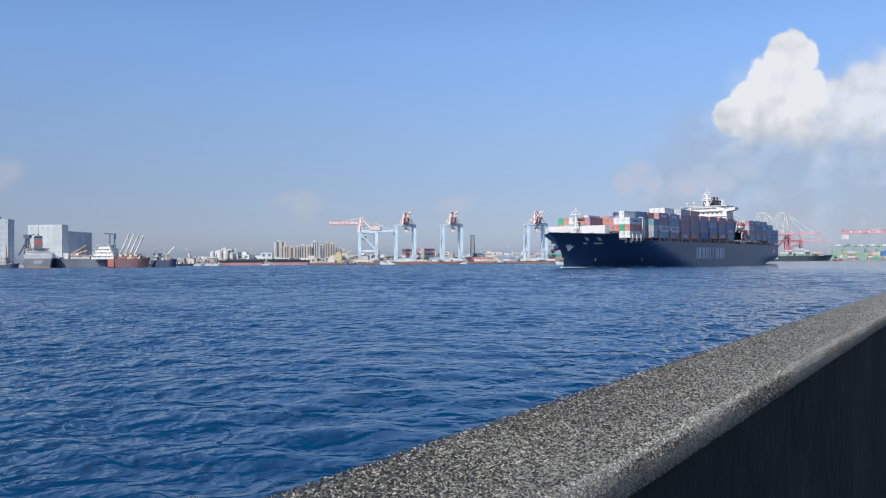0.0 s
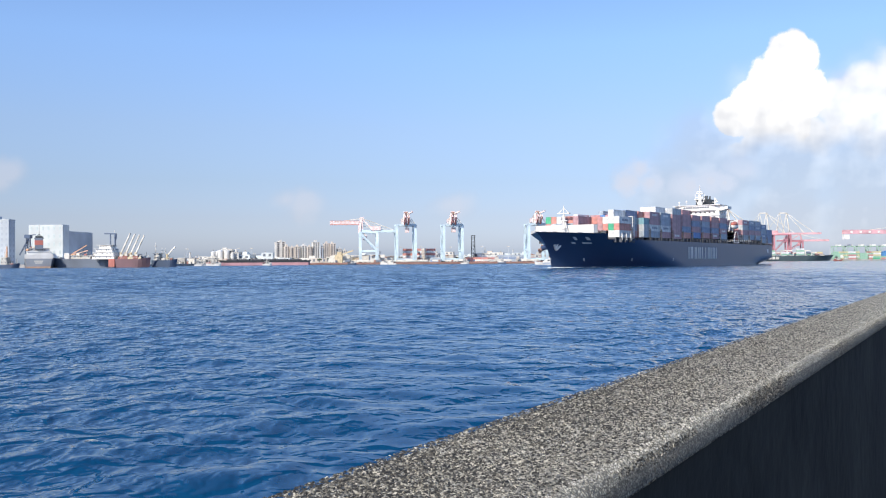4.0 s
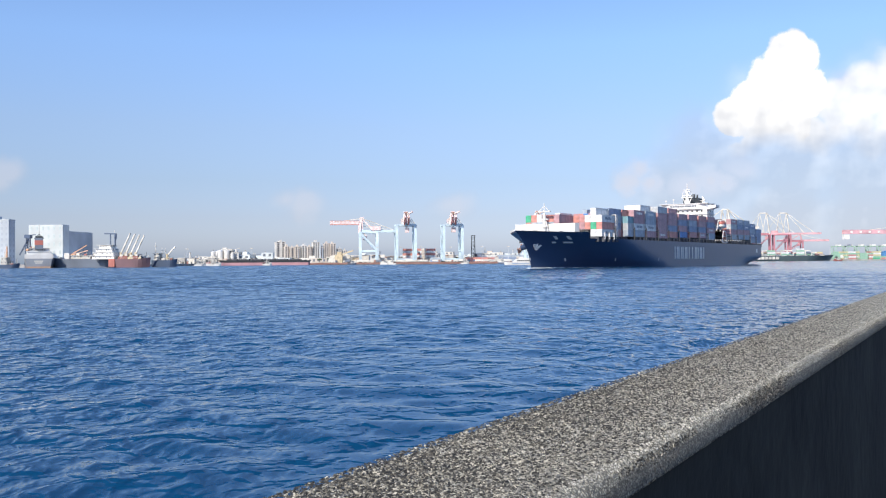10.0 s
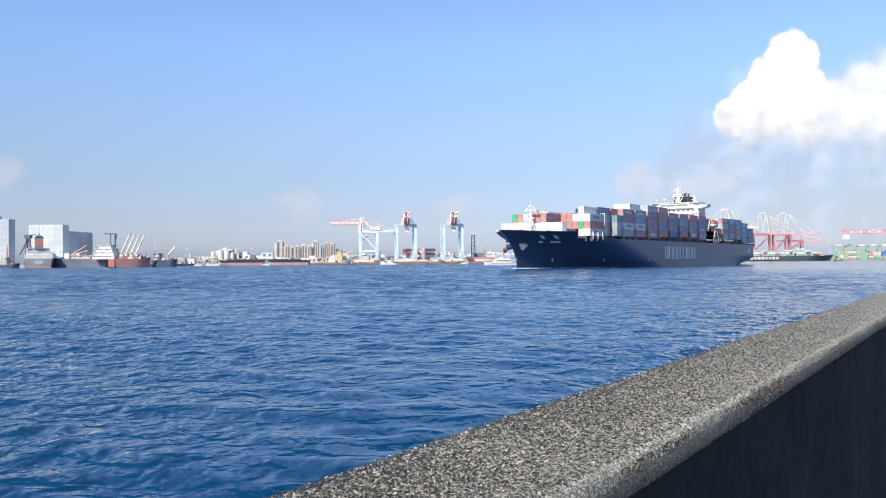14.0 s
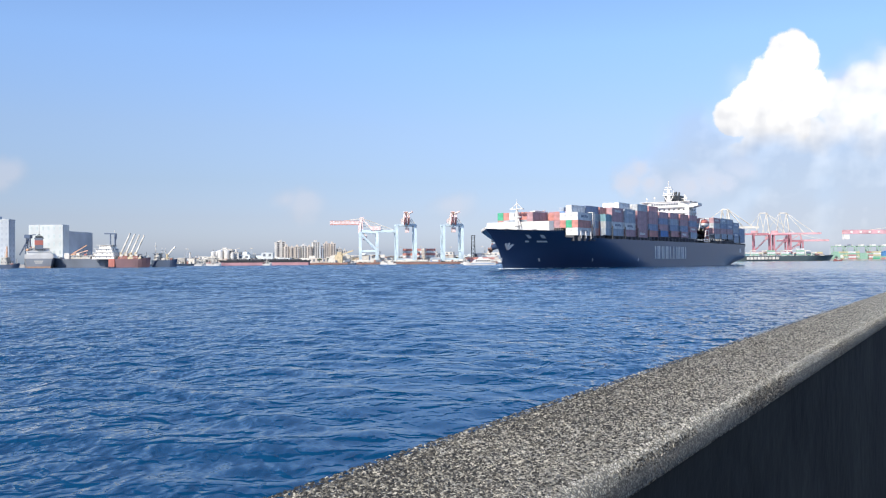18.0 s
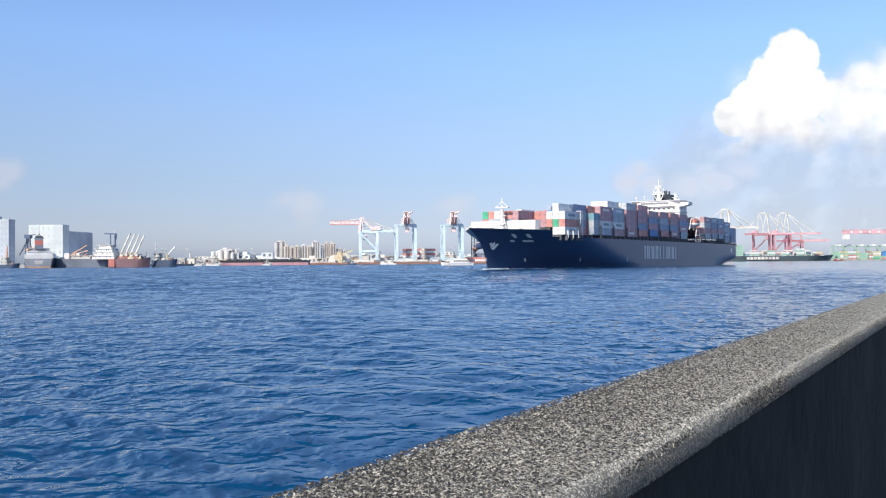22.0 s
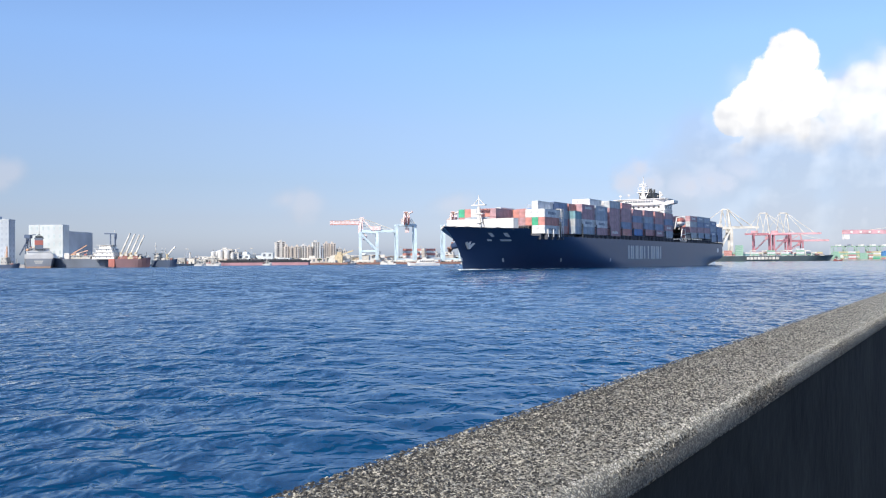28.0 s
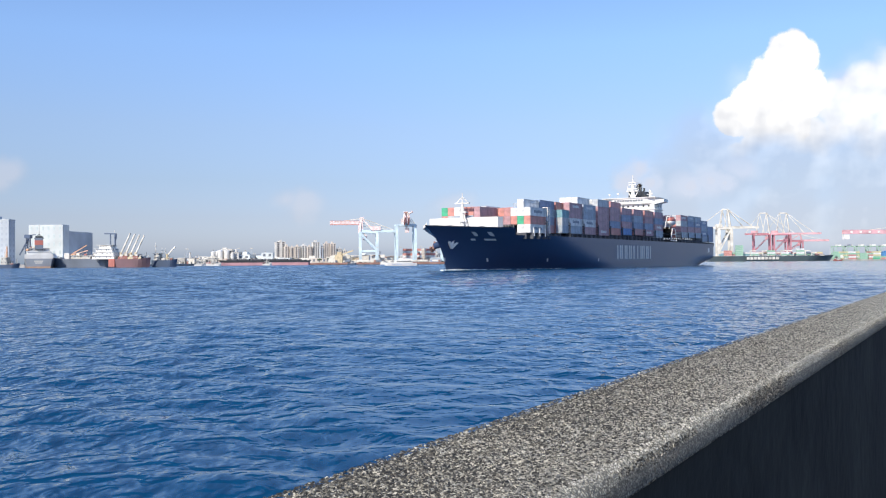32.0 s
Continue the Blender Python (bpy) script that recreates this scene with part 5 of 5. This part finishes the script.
def derrick(parent, x, y, z, length, lean, turn=0.0, paint=CREAM):
    q = Vector((math.cos(radians(lean)) * math.cos(turn), math.cos(radians(lean)) * math.sin(turn), math.sin(radians(lean)))) * length + Vector((x, y, z + 4))
    part("derrick_post", Form().tube((x, y, z), (x, y, z + 5), 1.0, 0.9, 10), YELLOW if paint is CREAM else paint, parent)
    part("derrick_boom", Form().beam((x, y, z + 4), q, 0.9), paint, parent)


# cargo ship seen from astern
v = vessel("cargo_ship", "grey cargo ship moored, white deckhouse and red funnel", "ship", pose(east(-462, 648), 648, 0, 0, 0, 113), 78, 21, 6.9, material("pale grey hull paint", (0.34, 0.36, 0.39), 0.5, stain=0.06, vary=0.2), ORANGE, (0.02, 0.2), 3, house_paint=WHITE, taper=0.07, masts=((0.12, 26), (0.2, 17)))
for k in range(2):
    part("lettering_bar", Form().box(-0.1, -3 + 0.6 * k, 4.6 - 1.3 * k, -0.02, 3 - 0.6 * k, 5.4 - 1.3 * k), CREAM, v, "plain pale bar on the stern")
part("poop_house", Form().box(0.8, -9.6, 6.9, 13, 9.6, 10.2).box(2.4, -8.4, 10.2, 12, 8.4, 12.4), WHITE, v, "wide white deckhouse on the stern")
part("boat", Form().blob((3.4, 7.6, 13.2), 1.3, 3, 0.8, 0.1, 10), ORANGE, v, "orange lifeboat")
part("signal_mast", Form().beam((8, 0, 14), (8, 0, 25.5), 0.5).beam((8, -3.4, 22), (8, 3.4, 22), 0.4).beam((8, -3.4, 22), (8, 0, 25.5), 0.25).beam((8, 3.4, 22), (8, 0, 25.5), 0.25), GREYDECK, v, "dark signal mast")
# slate barge and its gear
v = vessel("bulk_barge", "slate grey bulk barge with low deckhouses moored alongside", "ship", pose(east(-380, 660), 664, 0, 0, 0, 176), 48, 12, 6.6, GREYHULL, None, (0.3, 0.62), 1, funnel=None, masts=((0.1, 6),))
part("crane_boom", Form().beam((34, 0, 9), (20, 0, 17), 0.7).beam((34, 0, 9), (19, 0, 13), 0.6), ORANGE, v, "orange crane boom")
part("crane_house", Form().box(33, -2, 6.5, 37, 2, 11), WHITE, v)
# red geared ship with four booms
v = vessel("geared_cargo_ship", "dull purple hulled cargo ship with white deckhouse and cream booms", "ship", pose(east(-376, 655), 655, 0, 0, 0, -14), 31, 12, 6.2, material("dull slate purple hull paint", (0.27, 0.15, 0.165), 0.55, stain=0.06, vary=0.2), None, (-0.5, 0.12), 4, house_paint=WHITE, taper=0.1, funnel=None, masts=((0.02, 22),))
for k in range(4):
    derrick(v, 6.5 + 4.2 * k, -1.0, 6.2, 17 - 0.6 * k, 63, 0.05)
for x, w, h in ((8.5, 2.6, 3.4), (12.6, 2.2, 4.2), (16.8, 2.6, 3.0), (21, 2.4, 3.8), (24.6, 1.6, 2.4)):
    part("mast_house", Form().box(x - w / 2, -3.6, 6.2, x + w / 2, 2.5, 6.2 + h), OLDWHITE, v, "white mast house")
    part("hatch_coaming", Form().box(x - w * 0.7, -5.0, 6.2, x + w * 0.9, -3.8, 6.2 + h * 0.55), REDHULL if h > 3.2 else YELLOW, v, "painted hatch coaming")
    part("winch", Form().tube((x + w * 0.6, -4.6, 7.4), (x + w * 0.6, -3.2, 7.4), 0.8), DARK, v)
part("bow_panel", Form().box(-0.3, -6.4, 0.5, 4.8, -5.5, 6.4), REDPAINT, v, "bright red painted hull end")
part("gantry", Form().beam((1, 0, 16), (1, 0, 25), 0.8).beam((-8, 0, 25.4), (2, 0, 25), 0.9).beam((-3, 0, 16), (-3, 0, 25), 0.6).beam((2, 0, 25), (2, 0, 21), 0.5), BLUEHULL, v, "blue grey gantry frame")
v = vessel("coaster", "small dark blue coaster with cargo booms moored", "ship", pose(east(-331, 665), 665, 0, 0, 0, -6), 19, 8, 5.2, BLUEHULL, None, (0.08, 0.32), 2, funnel=None, masts=((0.1, 14), (0.36, 10), (0.5, 9)))
derrick(v, 11, 0, 5, 9, 45, 0.0)
v = vessel("harbour_tug", "dark harbour tug with white wheelhouse and orange mast", "boat", pose(east(-512, 640), 640, 0, 0, 0, -4), 19, 7, 2.6, BLUEHULL, None, (0.3, 0.55), 2, funnel=None)
part("mast", Form().tube((9, 0, 7.5), (9, 0, 16), 0.8, 0.5, 8), ORANGE, v, "orange mast")
# long laden bulk carrier, low in the water
v = vessel("bulk_carrier", "long dark bulk carrier low in the water, red boot line", "ship", pose(east(-153, 915), 915, 0, 0, 0, 180), 112, 17, 5.4, DARK, material("faded pink red boot paint", (0.66, 0.36, 0.38), 0.6, stain=0.06, vary=0.15), (0.86, 0.93), 1, funnel=None, boot_share=0.58)
for k in range(6):
    part("hatch_cover", Form().box(10 + 13 * k, -5, 5.2, 20 + 13 * k, 5, 6.6), GREYDECK, v)
# small craft
for b, y, turn, paint in ((-284, 840, 8, WHITE), (-272, 850, 170, WHITE), (-264, 845, 0, WHITE), (-62, 905, 180, WHITE), (-54, 900, 175, CREAM), (-109, 905, 5, BLUEHULL), (-206, 880, 0, WHITE), (446, 1150, 0, REDHULL), (20, 915, 0, WHITE), (72, 920, 180, BLUEHULL)):
    v = vessel("workboat", "small white harbour workboat" if paint is WHITE else "small dark harbour workboat", "boat", pose(east(b, y), y, 0, 0, 0, turn), 9 if y < 1000 else 12, 3, 1.5, paint, None, (0.3, 0.6), 1, funnel=None, group="small harbour boats", masts=((0.5, 4.5),))
for b in (-278, -268):
    v = vessel("fishing_boat", "white fishing boat with short masts", "boat", pose(east(b, 870), 870, 0, 0, 0, 4), 12, 4, 2, WHITE, None, (0.2, 0.5), 1, funnel=None, group="fishing boats", masts=((0.3, 6), (0.7, 5)))
# blue lattice jib by the cargo ship
jib = thing("jib_crane", "dark blue lattice jib crane on the quay", "crane", pose(east(-474, 705), 705, GROUND))
for x, y in ((-2, -2), (2, -2), (2, 2), (-2, 2)):
    part("post", Form().beam((x, y, 0), (x * 0.5, y * 0.5, 22), 0.6), BLUEHULL, jib)
for i in range(6):
    part("brace", Form().beam((-2 + 0.2 * i, -2, 3.6 * i), (2 - 0.2 * i, -2, 3.6 * i + 3.6), 0.4), BLUEHULL, jib)
part("jib", Form().beam((0, 0, 21), (-7, 0, 8), 0.9).beam((0, 0, 24), (6, 0, 24.5), 0.7), BLUEHULL, jib)
part("cabin", Form().box(-2.4, -2, 21.5, 2.4, 2, 24.5), BLUEHULL, jib)

# ---- farther terminal ----
v = vessel("green_container_ship", "dark green container ship moored with part cargo", "ship", pose(east(304, 1400), 1400, 0, 0, 0, -1), 198, 30, 8.2, material("dark green hull paint", (0.1, 0.14, 0.15), 0.5, stain=0.05), None, (0.86, 0.9), 1, funnel=None, masts=((0.97, 12),))
x = 55
for w in (4.4, 4.6, 4.4, 4.6, 4.8, 4.6, 4.4, 4.4, 4.6):
    part("lettering_bar", Form().box(x, -15.2, 2.6, x + w, -14.9, 6.8), CREAM, v, "plain pale bar on the hull side")
    x += w + 1.2
for k in range(11):
    x = 62 + 9.6 * k
    part("cell_guide", Form().beam((x, -12, 8), (x, -12, 17 - 3 * (k % 3 == 1)), 1.5).beam((x, -12, 16.5 - 3 * (k % 3 == 1)), (x + 8, -12, 16.5 - 3 * (k % 3 == 1)), 1.6), CREAM, v)
for bay_, tiers in ((38, 6), (20, 3), (62, 2), (88, 3), (110, 2), (134, 4)):
    for t in range(tiers):
        o = part("container", LONG["brick" if bay_ == 20 else "faded" if t % 2 == 0 or bay_ == 38 else "white"], None, v)
        o.location = (bay_, -13.5, 9 + 2.75 * t)
        o2 = part("deck_strip", Form().box(bay_, -13.6, 8.8 + 2.75 * t, bay_ + 12.2, -11, 9.0 + 2.75 * t), WHITE, v)
rng = random.Random(31)
for k in range(13):
    for row in range(2):
        for t in range(rng.choice([1, 2, 2, 3])):
            o = part("container", LONG[rng.choice(["rust", "maroon", "faded", "faded", "grey", "yellow", "white", "teal"])], None, v)
            o.location = (14 + 12.6 * k, -7.5 + 5 * row, 9 + 2.65 * t)
# long boom of the crane at the terminal's end
big_red = quay_crane("quay_crane", PINKRED, PINKRED, "pale red quay crane with long level boom and white panels", pose(east(545, 1450), 1450, GROUND, 0, 0, 180), gauge=30, width=24, height=44.5, reach=126, tail=20, deep=1.8, group="red quay cranes")
for k in range(6):
    part("panel", Form().box(112 - 15 * k, 2.7, 43.6, 116 - 15 * k, 3.0, 47.0), WHITE, big_red, "white square panel")
part("hook_frame", Form().box(118, -4, 33, 127, 4, 41), WHITE, big_red, "white hanging frame")
# green stacks and straddle carriers at the end of the terminal
rng = random.Random(8)
for i in range(52):
    b = 444 + 66 * rng.random()
    y = 1432 + rng.random() * 24
    t = rng.choice([0, 1, 2, 3, 4])
    key = rng.choice(["faded", "faded", "grey", "yellow", "faded", "rust", "white", "yellow", "green"])
    for s in range(t + 1):
        o = new("shipping_container", LONG[key if s % 2 == 0 else rng.choice(["faded", "faded", "white"])])
        o.matrix_basis = pose(east(b, y), y, GROUND + 2.6 * s, 0, 0, rng.choice([0, 0, 0.6]))
        tagged(o, "weathered container in the mostly green terminal stack", "container", "terminal stack")
for k in range(5):
    c_ = thing("yard_gantry", "pale green rubber-tyred yard gantry crane", "crane", pose(east(452 + 13 * k, 1462), 1462, GROUND), "yard gantries")
    for x in (-10, 10):
        for y in (-4, 4):
            part("leg", Form().beam((x, y, 0), (x, y, 21), 1.0), GREENPAINT, c_)
    for y in (-4, 4):
        part("girder", Form().beam((-11, y, 21.5), (11, y, 21.5), 1.2, 1.6), GREENPAINT, c_)
    part("trolley", Form().box(-3, -4, 22, 3, 4, 24.5), WHITE, c_)
    part("brace", Form().beam((-10, -4, 6), (-4, -4, 21), 0.7), GREENPAINT, c_)
blue_shed = thing("blue_shed", "bright blue clad terminal shed", "shed", pose(east(507, 1440), 1440, GROUND))
part("wall", Form().box(-7, 0, 0, 9, 10, 12), BLUEPAINT, blue_shed)
part("roof", Form().side([(-7.4, 12), (9.4, 12), (1, 13.6)], -0.3, 10.3), BLUEPAINT, blue_shed)

# ---- white harbour ferry under way ----
ferry = thing("harbour_ferry", "white passenger ferry under way with raked cabin", "boat")
hull_f = hull_loft(24, 6, 1.9, 0.35, 0.7)
hull_f.v = [(x - 24, y, z) for x, y, z in hull_f.v]
part("hull", hull_f, WHITE, ferry)
part("cabin", Form().side([(-21, 1.8), (-6.2, 1.8), (-9, 4.2), (-20, 4.2)], -2.4, 2.4), WHITE, ferry)
part("upper_deck", Form().side([(-19.5, 4.2), (-10.5, 4.2), (-12, 5.9), (-13.8, 6.0), (-14.4, 4.9), (-19.5, 4.9)], -2.0, 2.0), WHITE, ferry)
for k in range(8):
    for s in (-1, 1):
        part("window", Form().box(-20 + 1.35 * k, s * 2.4 - 0.04, 2.7, -19 + 1.35 * k, s * 2.4 + 0.04, 3.6), GLASS, ferry)
part("mast", Form().tube((-14, 0, 5.9), (-14.4, 0, 8.2), 0.15, 0.08, 6), WHITE, ferry)
part("stripe", Form().box(-23, -3.02, 1.0, -6, -2.9, 1.25).box(-23, 2.9, 1.0, -6, 3.02, 1.25), BLUEPAINT, ferry, "blue stripe")
foam = Form()
rng = random.Random(9)
for i in range(70):
    s = rng.random()
    foam.blob((-1 - 38 * s, rng.choice([-1, 1]) * (0.6 + 2.6 * min(1, s * 3)) + rng.uniform(-0.6, 0.6), 0), rng.uniform(0.2, 0.5), i, 0.4, 0.5, 6)
part("wake", foam, FOAM, ferry, "white wake foam", smooth=True)


# ---- funnel smoke ----
def smoke_material():
    m = bpy.data.materials.new("thin dark exhaust smoke")
    m.use_nodes = True
    n, k = m.node_tree.nodes, m.node_tree.links
    b = n["Principled BSDF"]
    b.inputs["Base Color"].default_value, b.inputs["Roughness"].default_value, b.inputs["Specular IOR Level"].default_value = (0.2, 0.19, 0.19, 1), 1.0, 0.0
    t, s = n.new("ShaderNodeTexNoise"), n.new("ShaderNodeMapRange")
    t.inputs["Scale"].default_value, t.inputs["Detail"].default_value = 0.9, 4
    s.inputs["From Min"].default_value, s.inputs["From Max"].default_value, s.inputs["To Max"].default_value = 0.35, 0.75, 0.22
    k.new(t.outputs["Fac"], s.inputs["Value"])
    k.new(s.outputs["Result"], b.inputs["Alpha"])
    return m


SMOKE = smoke_material()
puffs = []
for i in range(6):
    form = Form()
    rng = random.Random(40 + i)
    for k in range(5):
        form.blob((rng.uniform(-0.9, 0.9), rng.uniform(-0.9, 0.9), rng.uniform(-0.7, 0.7)), rng.uniform(0.8, 1.35), 9 * i + k, 0.9, 0.35, 10)
    puffs.append(solid("smoke_puff", form, SMOKE, "thin dark grey puff of funnel smoke", "smoke", "funnel smoke", smooth=True))


# ---- movement ----
def motions():
    for moved in (ship, bow_wave):
        walk(moved, [(t, ship_pose(t)) for t in (0.0, 8.0, 16.5, 24.0, 32.0)])
    walk(ferry, [(t, pose(nose, 640, 0, 0, 0, 180)) for t, nose in ((0.0, 82.6), (3.0, 70.6), (6.0, 59.0), (10.0, 44.4), (14.0, 29.6), (17.0, 18.2), (20.0, 6.4), (25.0, -14.3), (28.0, -26.4), (32.0, -43.2))])
    # puffs leave the funnel one after another in the last seconds; before that they wait inside it
    for i, puff in enumerate(puffs):
        out = 25.0 + 1.0 * i
        rows = []
        for t in (0.0, 8.0, 16.5, 24.0, out, out + 1.5, 32.0):
            if rows and t <= rows[-1][0]:
                continue
            age = max(0.0, t - out)
            m = ship_pose(t) @ pose(64.5 - 0.5 * age, -0.5 - 0.25 * age, 34.5 + 1.75 * min(age, 2.4) + 0.7 * max(age - 2.4, 0), 0, 0, 20 * age)
            rows.append((t, m))
        walk(puff, rows)
    walk(water, [(0.0, pose(0, 0, 0)), (32.0, pose(-9.0, -24.0, 0))])


motions()
